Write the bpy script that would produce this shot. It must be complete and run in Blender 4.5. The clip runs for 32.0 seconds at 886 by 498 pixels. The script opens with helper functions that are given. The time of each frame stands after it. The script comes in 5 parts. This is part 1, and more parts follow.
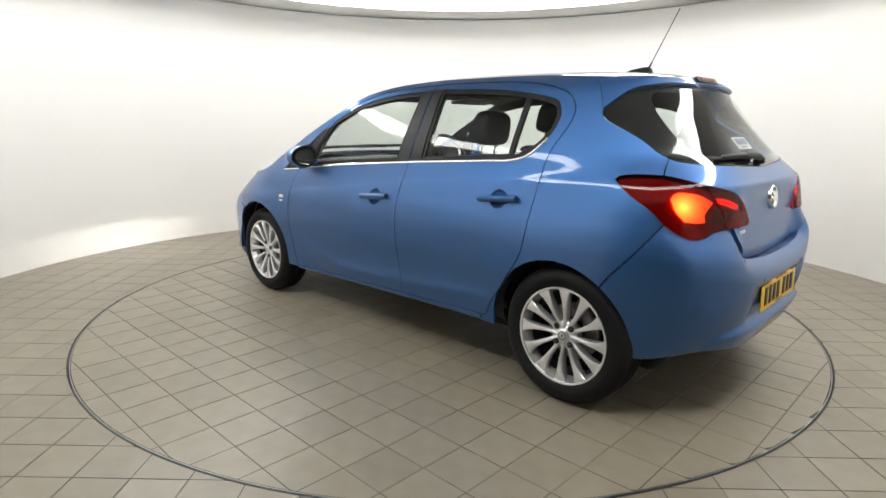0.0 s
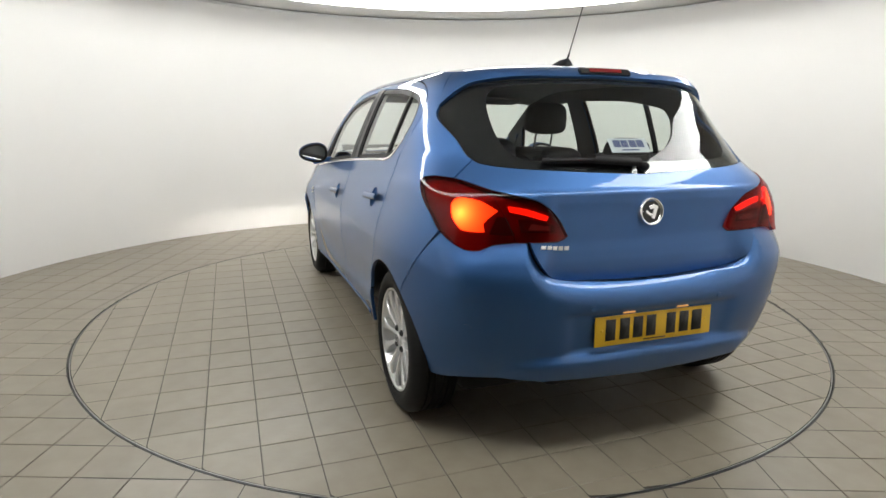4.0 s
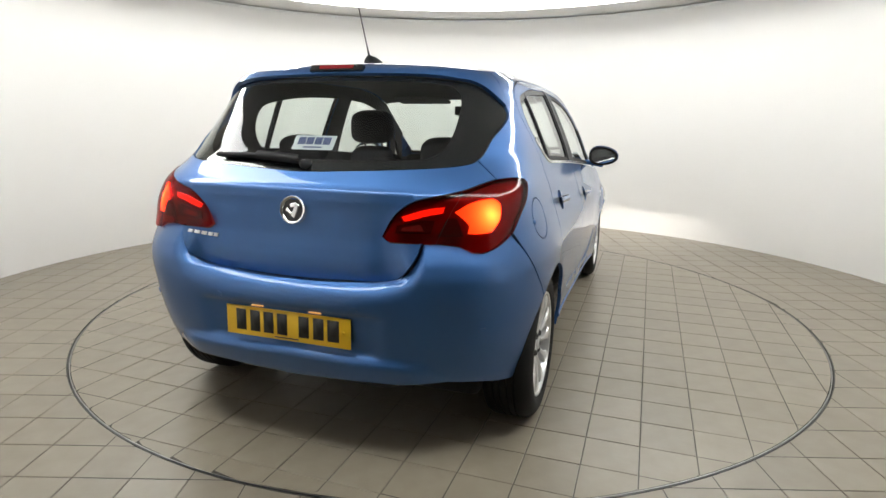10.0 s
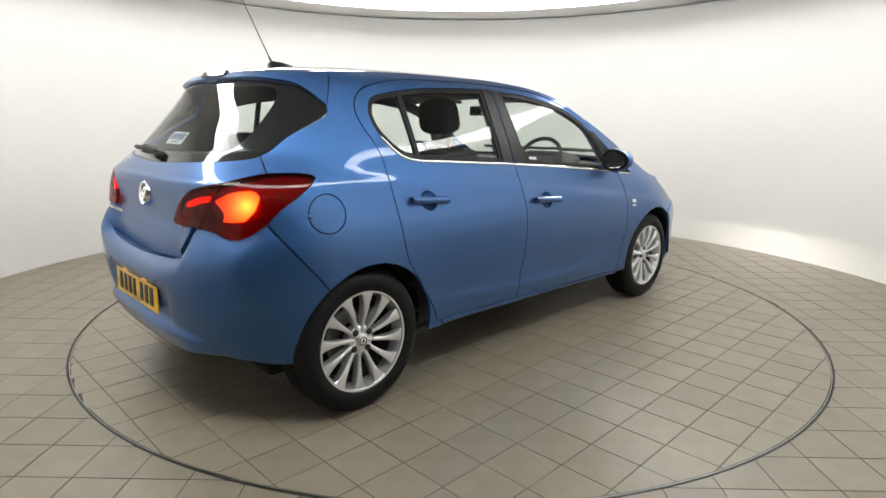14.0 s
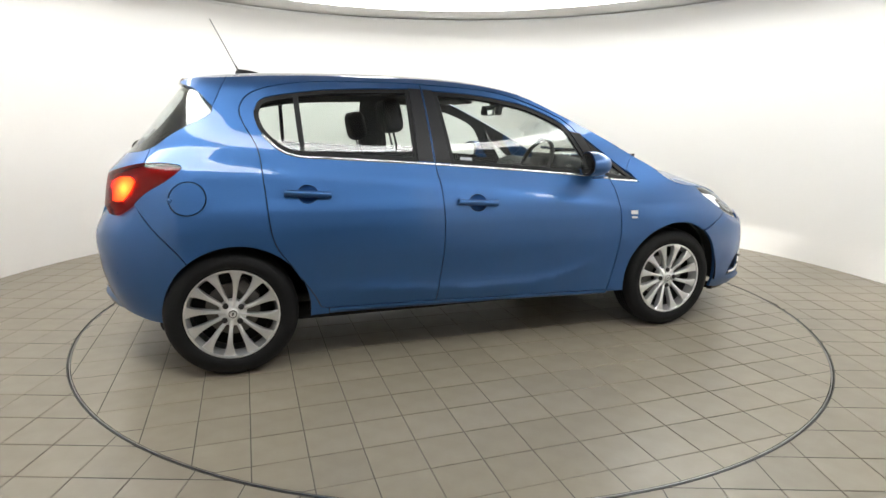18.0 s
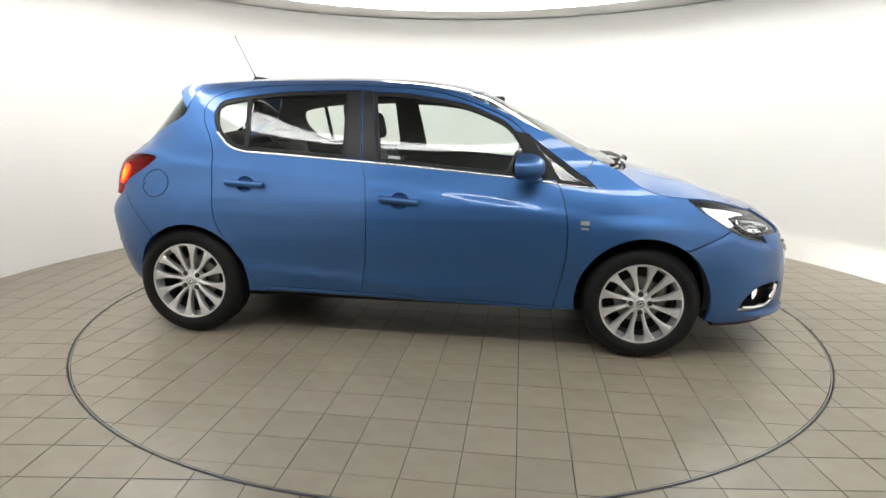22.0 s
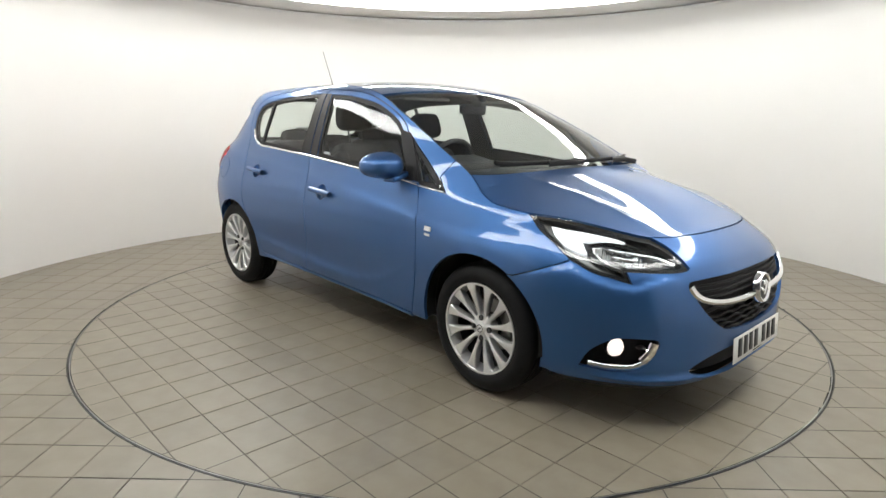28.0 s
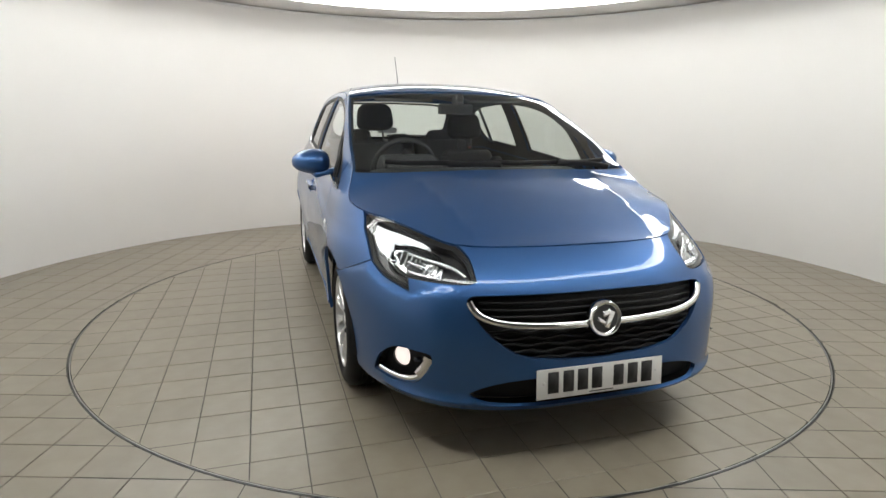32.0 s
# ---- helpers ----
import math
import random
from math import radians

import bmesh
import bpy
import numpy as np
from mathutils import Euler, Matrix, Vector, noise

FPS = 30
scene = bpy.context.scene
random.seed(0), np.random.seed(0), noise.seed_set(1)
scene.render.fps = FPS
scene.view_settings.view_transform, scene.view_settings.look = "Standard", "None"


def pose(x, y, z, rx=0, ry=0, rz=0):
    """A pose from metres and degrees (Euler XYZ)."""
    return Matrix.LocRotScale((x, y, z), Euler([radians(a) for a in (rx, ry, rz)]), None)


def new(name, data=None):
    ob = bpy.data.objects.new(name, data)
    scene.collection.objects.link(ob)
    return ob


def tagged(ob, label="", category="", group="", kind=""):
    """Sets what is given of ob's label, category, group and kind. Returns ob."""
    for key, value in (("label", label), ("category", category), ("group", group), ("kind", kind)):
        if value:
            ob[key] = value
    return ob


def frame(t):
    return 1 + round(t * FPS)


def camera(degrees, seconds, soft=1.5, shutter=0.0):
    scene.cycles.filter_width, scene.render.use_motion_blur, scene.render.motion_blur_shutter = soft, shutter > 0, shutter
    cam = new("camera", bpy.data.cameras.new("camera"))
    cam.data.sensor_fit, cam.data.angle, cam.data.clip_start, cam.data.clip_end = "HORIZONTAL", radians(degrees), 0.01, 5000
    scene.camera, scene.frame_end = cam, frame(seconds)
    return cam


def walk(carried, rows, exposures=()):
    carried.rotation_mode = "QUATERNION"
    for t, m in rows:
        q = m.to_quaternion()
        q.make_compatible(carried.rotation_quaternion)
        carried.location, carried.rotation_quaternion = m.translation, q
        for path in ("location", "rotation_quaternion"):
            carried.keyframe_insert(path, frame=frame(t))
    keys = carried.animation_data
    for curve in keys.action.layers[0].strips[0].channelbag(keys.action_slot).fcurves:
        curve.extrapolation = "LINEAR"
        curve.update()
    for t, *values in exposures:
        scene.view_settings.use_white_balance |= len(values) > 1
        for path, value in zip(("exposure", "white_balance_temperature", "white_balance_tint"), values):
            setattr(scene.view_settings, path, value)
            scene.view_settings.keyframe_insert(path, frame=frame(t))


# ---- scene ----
# ------------------------------------------------------------ camera
CLIP = 32.0
RATE, START = -6.5307, 136.784          # turntable: degrees a second, heading at the start
CAR_X, CAR_Y = -0.1401, -0.0564         # car's middle on the turntable
cam = camera(74.27, CLIP)
EYE = (0.0, -3.9328, 1.2155)
stand = Matrix.Translation(EYE) @ Matrix.Rotation(radians(0.651), 4, "Z") @ Matrix.Rotation(radians(90 - 12.208), 4, "X") @ Matrix.Rotation(radians(0.59), 4, "Z")
walk(cam, [(0.0, stand), (CLIP, stand)], exposures=[(0.0, 0.28), (1.0, 0.18), (2.0, 0.1), (3.0, 0.07), (6.0, 0.14), (8.0, 0.22), (10.0, 0.24), (13.0, 0.22), (14.0, 0.2), (17.0, 0.36), (21.0, 0.38), (25.0, 0.4), (28.0, 0.22), (30.0, 0.2), (CLIP, 0.0)])

# ------------------------------------------------------------ light
world = bpy.data.worlds.new("world")
world.use_nodes = True
world.node_tree.nodes["Background"].inputs[0].default_value = (0.8, 0.85, 0.9, 1)
world.node_tree.nodes["Background"].inputs[1].default_value = 0.05
scene.world = world
RING_LIGHT, COVE_LIGHT = 9.3, 10.5


# ------------------------------------------------------------ materials
def mat(name, color, rough=0.5, metal=0.0, **more):
    """A principled material; more: input names with _ for blanks."""
    m = bpy.data.materials.new(name)
    m.use_nodes = True
    b = m.node_tree.nodes["Principled BSDF"]
    b.inputs["Base Color"].default_value = (*color, 1)
    b.inputs["Roughness"].default_value = rough
    b.inputs["Metallic"].default_value = metal
    for key, value in more.items():
        b.inputs[key.replace("_", " ")].default_value = value
    return m


def bsdf(m):
    return m.node_tree.nodes["Principled BSDF"]


def node(m, kind, **inputs):
    n = m.node_tree.nodes.new("ShaderNode" + kind)
    for key, value in inputs.items():
        n.inputs[key.replace("_", " ")].default_value = value
    return n


def link(m, a, b):
    m.node_tree.links.new(a, b)


def speckle(m, scale, low, high, detail=4.0, coord="Object"):
    """Vary the base colour between two colours by noise of that scale."""
    tc = node(m, "TexCoord")
    n = node(m, "TexNoise", Scale=scale, Detail=detail)
    link(m, tc.outputs[coord], n.inputs["Vector"])
    r = node(m, "ValToRGB")
    r.color_ramp.elements[0].position, r.color_ramp.elements[1].position = 0.3, 0.7
    r.color_ramp.elements[0].color, r.color_ramp.elements[1].color = (*low, 1), (*high, 1)
    link(m, n.outputs["Fac"], r.inputs["Fac"])
    link(m, r.outputs["Color"], bsdf(m).inputs["Base Color"])
    return n, r


def bump(m, scale, strength, distance=0.002, detail=3.0, coord="Object"):
    tc = node(m, "TexCoord")
    n = node(m, "TexNoise", Scale=scale, Detail=detail)
    link(m, tc.outputs[coord], n.inputs["Vector"])
    b = node(m, "Bump", Strength=strength, Distance=distance)
    link(m, n.outputs["Fac"], b.inputs["Height"])
    link(m, b.outputs["Normal"], bsdf(m).inputs["Normal"])


def glow(name, color, strength, base=(0.8, 0.8, 0.8)):
    m = mat(name, base, 0.3)
    bsdf(m).inputs["Emission Color"].default_value = (*color, 1)
    bsdf(m).inputs["Emission Strength"].default_value = strength
    return m


def clear(name, tint, gloss=1.0):
    """Thin glass: tinted see-through with a fresnel gloss."""
    m = bpy.data.materials.new(name)
    m.use_nodes = True
    t = m.node_tree
    t.nodes.remove(t.nodes["Principled BSDF"])
    see, shine, mix = node(m, "BsdfTransparent"), node(m, "BsdfGlossy"), node(m, "MixShader")
    see.inputs["Color"].default_value = (*tint, 1)
    shine.inputs["Color"].default_value = (gloss, gloss, gloss, 1)
    shine.inputs["Roughness"].default_value = 0.01
    f, power, scale = node(m, "LayerWeight", Blend=0.5), node(m, "Math"), node(m, "Math")
    power.operation, scale.operation = "POWER", "MULTIPLY_ADD"
    power.inputs[1].default_value, scale.inputs[1].default_value, scale.inputs[2].default_value = 5.0, 0.85, 0.040
    link(m, f.outputs["Facing"], power.inputs[0])
    link(m, power.outputs[0], scale.inputs[0])
    link(m, scale.outputs[0], mix.inputs[0])
    link(m, see.outputs[0], mix.inputs[1])
    link(m, shine.outputs[0], mix.inputs[2])
    link(m, mix.outputs[0], t.nodes["Material Output"].inputs[0])
    return m


M = {}
M["wall"] = mat("white_wall_paint", (0.88, 0.868, 0.845), 0.7)
speckle(M["wall"], 1.3, (0.875, 0.863, 0.84), (0.89, 0.878, 0.855))
bump(M["wall"], 60, 0.05)
M["soffit"] = mat("soffit_paint", (0.80, 0.79, 0.77), 0.8)
M["lip"] = mat("white_trim", (0.85, 0.85, 0.84), 0.4)
M["ring"] = glow("lamp_diffuser", (0.99, 1.0, 0.975), RING_LIGHT)
M["cove"] = glow("cove_diffuser", (0.99, 1.0, 0.975), COVE_LIGHT)
M["port"] = mat("dark_grey_booth_paint", (0.21, 0.205, 0.198), 0.8)
M["panel"] = mat("grey_ceiling_panel", (0.58, 0.57, 0.56), 0.8)
M["grout"] = mat("dark_grout", (0.066, 0.060, 0.051), 0.9)
bump(M["grout"], 300, 0.3)


def tile_material(name, low, high):
    m = mat(name, low, 0.33)
    n, r = speckle(m, 9, low, high, 6)
    info = node(m, "ObjectInfo")
    mul = node(m, "MixRGB", Fac=1.0)
    mul.blend_type = "MULTIPLY"
    tone = node(m, "MapRange")
    tone.inputs["To Min"].default_value, tone.inputs["To Max"].default_value = 0.93, 1.05
    link(m, info.outputs["Random"], tone.inputs["Value"])
    link(m, r.outputs["Color"], mul.inputs["Color1"])
    link(m, tone.outputs[0], mul.inputs["Color2"])
    link(m, mul.outputs[0], bsdf(m).inputs["Base Color"])
    bump(m, 35, 0.12, 0.002, 5)
    return m


M["tile"] = tile_material("beige_floor_tile", (0.205, 0.177, 0.134), (0.242, 0.213, 0.163))
M["steel"] = mat("brushed_steel", (0.42, 0.415, 0.40), 0.4, 1.0)
M["dark_steel"] = mat("dark_steel_edge", (0.03, 0.03, 0.028), 0.5, 0.4)
M["paint"] = mat("metallic_blue_paint", (0.037, 0.113, 0.293), 0.47, 0.78, Coat_Weight=0.9, Coat_Roughness=0.02, Coat_IOR=1.39)
M["black"] = mat("black_plastic", (0.010, 0.010, 0.011), 0.5, Specular_IOR_Level=0.22)
M["liner"] = mat("dark_void", (0.008, 0.008, 0.008), 0.9)
M["gloss_black"] = mat("gloss_black", (0.01, 0.01, 0.011), 0.08)
M["rubber"] = mat("tyre_rubber", (0.006, 0.006, 0.0065), 0.62, Specular_IOR_Level=0.22)
bump(M["rubber"], 160, 0.15, 0.001)
M["alloy"] = mat("silver_alloy", (0.74, 0.743, 0.75), 0.28, 0.78, Coat_Weight=0.3)
M["chrome"] = mat("chrome", (0.82, 0.83, 0.84), 0.08, 1.0)
M["glass"] = clear("window_glass", (0.86, 0.905, 0.88))
# ------------------------------------------------------------ helpers for meshes
def part(name, bm, material, parent=None, label="", smooth=True):
    """Links a bmesh as one mesh object under a thing or a part."""
    me = bpy.data.meshes.new(name)
    bm.to_mesh(me)
    bm.free()
    if smooth:
        me.shade_smooth()
        true_normals(me)
    for one in material if isinstance(material, (list, tuple)) else [material]:
        me.materials.append(one)
    ob = new(name, me)
    if parent is not None:
        ob.parent = parent
    if label:
        tagged(ob, label)
    return ob


def true_normals(me):
    """Shades a body panel by its form's own normals, where it has them."""
    layer = me.attributes.get("form_normal")
    if layer is None:
        return
    n = np.zeros(len(me.vertices) * 3)
    layer.data.foreach_get("vector", n)
    n = n.reshape(-1, 3)
    has = (n ** 2).sum(1) > 0.5
    out = []
    for poly in me.polygons:
        own = all(has[v] for v in poly.vertices)
        out += [tuple(n[v]) if own else tuple(poly.normal) for v in poly.vertices]
    me.normals_split_custom_set(out)
    me.attributes.remove(layer)


def lathe(profile, steps=48, axis="Z", closed=False, arc=360.0, start=0.0):
    """A surface of revolution of (radius, height) pairs about z or y."""
    bm = bmesh.new()
    full = arc >= 359.9
    count = steps if full else steps + 1
    rings = []
    for i in range(count):
        a = radians(start + arc * i / steps)
        c, s = math.cos(a), math.sin(a)
        rings.append([bm.verts.new((r * c, r * s, h) if axis == "Z" else (r * c, h, r * s)) for r, h in profile])
    n = len(profile)
    for i in range(steps):
        a, b = rings[i], rings[(i + 1) % count]
        for k in range(n if closed else n - 1):
            q = [a[k], b[k], b[(k + 1) % n], a[(k + 1) % n]]
            if len(set(q)) == 4:
                bm.faces.new(q)
    bmesh.ops.remove_doubles(bm, verts=bm.verts, dist=1e-6)
    bmesh.ops.recalc_face_normals(bm, faces=bm.faces)
    return bm


def sharpen(bm, degrees=35):
    for e in bm.edges:
        e.smooth = len(e.link_faces) == 2 and e.calc_face_angle(0) < radians(degrees)
    return bm


def box(sx, sy, sz, bevel=0.0, at=(0, 0, 0), segments=2):
    bm = bmesh.new()
    bmesh.ops.create_cube(bm, size=1)
    bmesh.ops.scale(bm, vec=(sx, sy, sz), verts=bm.verts)
    if bevel:
        bmesh.ops.bevel(bm, geom=bm.edges[:], offset=bevel, segments=segments, profile=0.5, affect="EDGES")
    bmesh.ops.translate(bm, vec=at, verts=bm.verts)
    return bm


def turned(bm, m):
    bmesh.ops.transform(bm, matrix=m, verts=bm.verts)
    return bm


# ------------------------------------------------------------ the car's form
# Car's own space: x forwards, y to its left, z up, origin on the ground between the axles.
def curve(pairs):
    """A smooth function through (t, value) pairs (monotone cubic)."""
    t = np.array([p[0] for p in pairs], float)
    v = np.array([p[1] for p in pairs], float)
    h, s = np.diff(t), np.diff(v) / np.diff(t)
    m = np.zeros(len(t))
    m[0], m[-1] = s[0], s[-1]
    for i in range(1, len(t) - 1):
        if s[i - 1] * s[i] > 0:
            w1, w2 = 2 * h[i] + h[i - 1], h[i] + 2 * h[i - 1]
            m[i] = (w1 + w2) / (w1 / s[i - 1] + w2 / s[i])

    def f(x):
        x = np.clip(np.asarray(x, float), t[0], t[-1])
        k = np.clip(np.searchsorted(t, x, side="right") - 1, 0, len(t) - 2)
        a = (x - t[k]) / h[k]
        return (v[k] * (1 + 2 * a) * (1 - a) ** 2 + m[k] * h[k] * a * (1 - a) ** 2
                + v[k + 1] * a * a * (3 - 2 * a) + m[k + 1] * h[k] * a * a * (a - 1))
    return f


HALF = curve([(0.10, 0.76), (0.2, 0.815), (0.27, 0.832), (0.33, 0.838), (0.45, 0.845), (0.6, 0.857), (0.7, 0.858), (0.78, 0.848), (0.86, 0.825), (0.92, 0.808), (0.97, 0.795), (1.02, 0.780), (1.07, 0.7645), (1.13, 0.7425),
              (1.2, 0.7135), (1.32, 0.660), (1.38, 0.626), (1.42, 0.578), (1.45, 0.51)])
NOSE = curve([(0.1, 2.02), (0.18, 2.10), (0.25, 2.135), (0.31, 2.14), (0.45, 2.142), (0.55, 2.132), (0.62, 2.112), (0.67, 2.08), (0.72, 2.02), (0.77, 1.94), (0.83, 1.84), (0.95, 1.78), (1.45, 1.6)])
TAIL = curve([(0.1, -1.74), (0.2, -1.77), (0.27, -1.795), (0.33, -1.834), (0.40, -1.862), (0.48, -1.880), (0.55, -1.888), (0.62, -1.892), (0.68, -1.885), (0.74, -1.862), (0.78, -1.842), (0.82, -1.824), (0.86, -1.814), (0.9, -1.807), (0.94, -1.801), (0.965, -1.797), (0.978, -1.792), (0.99, -1.783), (1.03, -1.7495),
              (1.1, -1.690), (1.2, -1.606), (1.3, -1.528), (1.38, -1.464), (1.45, -1.41)])
SINK = curve([(0.66, 0.085), (0.70, 0.076), (0.74, 0.056), (0.80, 0.034), (0.88, 0.015), (0.95, 0.0)])
FRONT_BEND = curve([(0.2, 3.2), (0.5, 3.0), (0.65, 2.75), (0.75, 2.5), (0.9, 2.4), (1.4, 2.6)])
REAR_BEND = curve([(0.2, 3.4), (0.35, 3.5), (0.5, 3.7), (0.65, 3.8), (0.78, 4.2), (0.9, 4.8), (0.98, 4.4), (1.1, 3.3), (1.4, 3.2)])
LEDGE = curve([(-1.4, 0.985), (-0.9, 0.953), (-0.42, 0.915), (-0.03, 0.872), (0.33, 0.826), (0.61, 0.789), (1.1, 0.735)])
CREASE = curve([(-1.0, 0.415), (-0.74, 0.403), (-0.3, 0.371), (0.1, 0.354), (0.25, 0.3545), (0.43, 0.370), (0.58, 0.415), (0.75, 0.50)])
FRONT_MID, REAR_MID, FAN = 1.45, -1.25, 0.75


def half_width(x, z):
    """How far the body's side lies from the middle."""
    x, z = np.broadcast_arrays(np.asarray(x, float), np.asarray(z, float))
    w = HALF(z)
    up = np.clip((z - 0.83) / 0.23, 0, 1)
    up = up * up * (3 - 2 * up)
    back = np.clip((z - 0.80) / 0.58, 0, 1)
    back = back * back * (3 - 2 * back)
    w = w * (1 - 0.068 * up * np.clip(x - 0.1, 0, 2) ** 2 - 0.013 * back * np.clip(-0.3 - x, 0, 2) ** 2)
    w = w + 0.016 * np.exp(-((z - 0.42) / 0.28) ** 2) * (np.exp(-((x - 1.255) / 0.33) ** 2) + np.exp(-((x + 1.23) / 0.33) ** 2))
    d = z - CREASE(x)
    fold = lambda h: np.where(h > 0, -0.008 * (h / 0.06) * np.exp(1 - np.clip(h, 0, 1) / 0.06), -0.16 * np.clip(-h, 0, 0.10))
    scoop = (fold(d - 0.014) + 2 * fold(d) + fold(d + 0.014)) / 4
    w = w + scoop * np.exp(-((x + 0.12) / 0.78) ** 6)
    ledge = LEDGE(x)
    reach = np.exp(-(x / np.where(x > 0, 1.02, 1.55)) ** 6)
    fore, aft = np.clip((x - 0.05) / 0.5, 0, 1), np.clip((-0.9 - x) / 0.55, 0, 1)
    fore, aft = fore * fore * (3 - 2 * fore), aft * aft * (3 - 2 * aft)
    step = 0.0035 + 0.0075 * fore + 0.0100 * aft
    w = w + reach * (step / (1 + np.exp((z - ledge - 0.012 - 0.012 * aft) / (0.009 + 0.004 * aft))) - step * 0.55)
    w = w + 0.030 * np.exp(-((x - 1.26) / 0.30) ** 2) * (1 / (1 + np.exp((z - 0.735 + 0.4 * (x - 1.26) ** 2) / 0.022)) - 0.45)
    f = np.clip((x - 1.05) / (NOSE(z) - 1.05), 0, 1)
    r = np.clip((-1.05 - x) / (-1.05 - TAIL(z)), 0, 1)
    a, b = FRONT_BEND(z), REAR_BEND(z)
    return w * (1 - f ** a) ** (1 / a) * (1 - r ** b) ** (1 / b)


def skin(u, z):
    """The point of the car's right side (and of its front and rear, right of the middle) at u along its girth and height z."""
    u, z = np.broadcast_arrays(np.asarray(u, float), np.asarray(z, float))
    u, z = u.ravel(), z.ravel()
    x, y = u.copy(), -half_width(u, z)
    for mid, sign in ((FRONT_MID, 1), (REAR_MID, -1)):
        k = (u - mid) * sign > 0
        if k.any():
            a = (u[k] - mid) * sign / FAN
            c, s = np.cos(a), np.sin(a)
            lo, hi = np.zeros(k.sum()), np.full(k.sum(), 1.6)
            for _ in range(30):
                d = (lo + hi) / 2
                inside = c * d < half_width(mid + sign * s * d, z[k])
                end = (s * d) < (NOSE(z[k]) - mid if sign > 0 else mid - TAIL(z[k]))
                inside &= end
                lo, hi = np.where(inside, d, lo), np.where(inside, hi, d)
            x[k], y[k] = mid + sign * s * lo, -c * lo
    return np.stack([x, y, z], 1)


def side_u(x, z):
    """u of the point that shows at (x, z) from the side."""
    y = float(half_width(x, z))
    for mid, sign in ((FRONT_MID, 1), (REAR_MID, -1)):
        if (x - mid) * sign > 0:
            return mid + sign * FAN * math.atan2((x - mid) * sign, y)
    return x


def end_u(y, z, sign):
    """u of the point that shows at (y, z) from the front (sign 1) or the rear (-1); y is the distance from the middle."""
    lo, hi = (1.0, float(NOSE(z))) if sign > 0 else (1.0, -float(TAIL(z)))
    for _ in range(30):
        d = (lo + hi) / 2
        lo, hi = (d, hi) if float(half_width(sign * d, z)) > y else (lo, d)
    mid = FRONT_MID if sign > 0 else REAR_MID
    return mid + sign * FAN * math.atan2(abs(lo) - abs(mid), y)


U_FRONT, U_REAR = FRONT_MID + FAN * math.pi / 2, REAR_MID - FAN * math.pi / 2
EDGE = curve([(U_REAR, 1.425), (-2.1, 1.425), (-1.8, 1.42), (-1.4, 1.412), (-1.22, 1.418), (-1.0, 1.432), (-0.7, 1.441), (-0.3, 1.44), (0.0, 1.42), (0.3, 1.363), (0.5, 1.279), (0.75, 1.162),
              (1.0, 1.035), (1.1, 0.985), (1.16, 0.945), (1.2, 0.914), (1.3, 0.872), (1.45, 0.850), (1.55, 0.842), (1.7, 0.818), (1.85, 0.79), (1.98, 0.77), (2.1, 0.766), (U_FRONT, 0.766)])
_u = np.linspace(U_REAR, U_FRONT, 900)
_rim = skin(_u, EDGE(_u))
_order = np.argsort(_rim[:, 0])
RIM_X, RIM_Y, RIM_Z = _rim[_order, 0], -_rim[_order, 1], _rim[_order, 2]
MIDDLE = curve([(-1.435, 1.426), (-1.37, 1.444), (-1.2, 1.462), (-0.9, 1.476), (-0.5, 1.482), (-0.1, 1.472), (0.2, 1.44), (0.4, 1.392), (0.6, 1.302), (0.8, 1.203), (1.0, 1.10), (1.15, 1.025),
                (1.22, 0.995), (1.3, 0.973), (1.5, 0.918), (1.7, 0.85), (1.85, 0.795), (1.95, 0.766)])


def top(x, y):
    """The point of the roof, windscreen or bonnet above (x, y)."""
    x, y = np.asarray(x, float).ravel(), np.asarray(y, float).ravel()
    w, e = np.interp(x, RIM_X, RIM_Y), np.interp(x, RIM_X, RIM_Z)
    k = np.clip(np.abs(y) / np.maximum(w, 1e-3), 0, 1)
    ridge = 0.0075 * np.exp(-np.sqrt((np.abs(y) - 0.468 + 0.14 * (x - 1.24)) ** 2 + 0.00002) / 0.042) * np.clip((x - 1.15) / 0.15, 0, 1) * np.clip((1.9 - x) / 0.2, 0, 1)
    return np.stack([x, y, e + (MIDDLE(x) - e) * (1 - k ** 2.4) + ridge], 1)


# ------------------------------------------------------------ panels cut from that form
def smooth(points, step=0.014):
    """Points along a smooth open line through the given ones."""
    p = [np.array(q, float) for q in points]
    p = [2 * p[0] - p[1]] + p + [2 * p[-1] - p[-2]]
    out = []
    for i in range(1, len(p) - 2):
        n = max(1, int(np.linalg.norm(p[i + 1] - p[i]) / step))
        for k in range(n):
            t = k / n
            out.append(tuple(0.5 * (2 * p[i] + (p[i + 1] - p[i - 1]) * t + (2 * p[i - 1] - 5 * p[i] + 4 * p[i + 1] - p[i + 2]) * t * t + (3 * p[i] - p[i - 1] - 3 * p[i + 1] + p[i + 2]) * t ** 3)))
    return out + [tuple(p[-2])]


def straight(points, step=0.014):
    out = []
    for a, b in zip(points, points[1:]):
        n = max(1, int(math.dist(a, b) / step))
        out += [(a[0] + (b[0] - a[0]) * k / n, a[1] + (b[1] - a[1]) * k / n) for k in range(n)]
    return out + [tuple(points[-1])]


def rim_line(u0, u1):
    n = max(2, int(abs(u1 - u0) / 0.014))
    return [(float(u), float(EDGE(u))) for u in np.linspace(u0, u1, n + 1)]


ARCH = {1: (1.25, 0.312, 0.342), -1: (-1.225, 0.312, 0.334)}


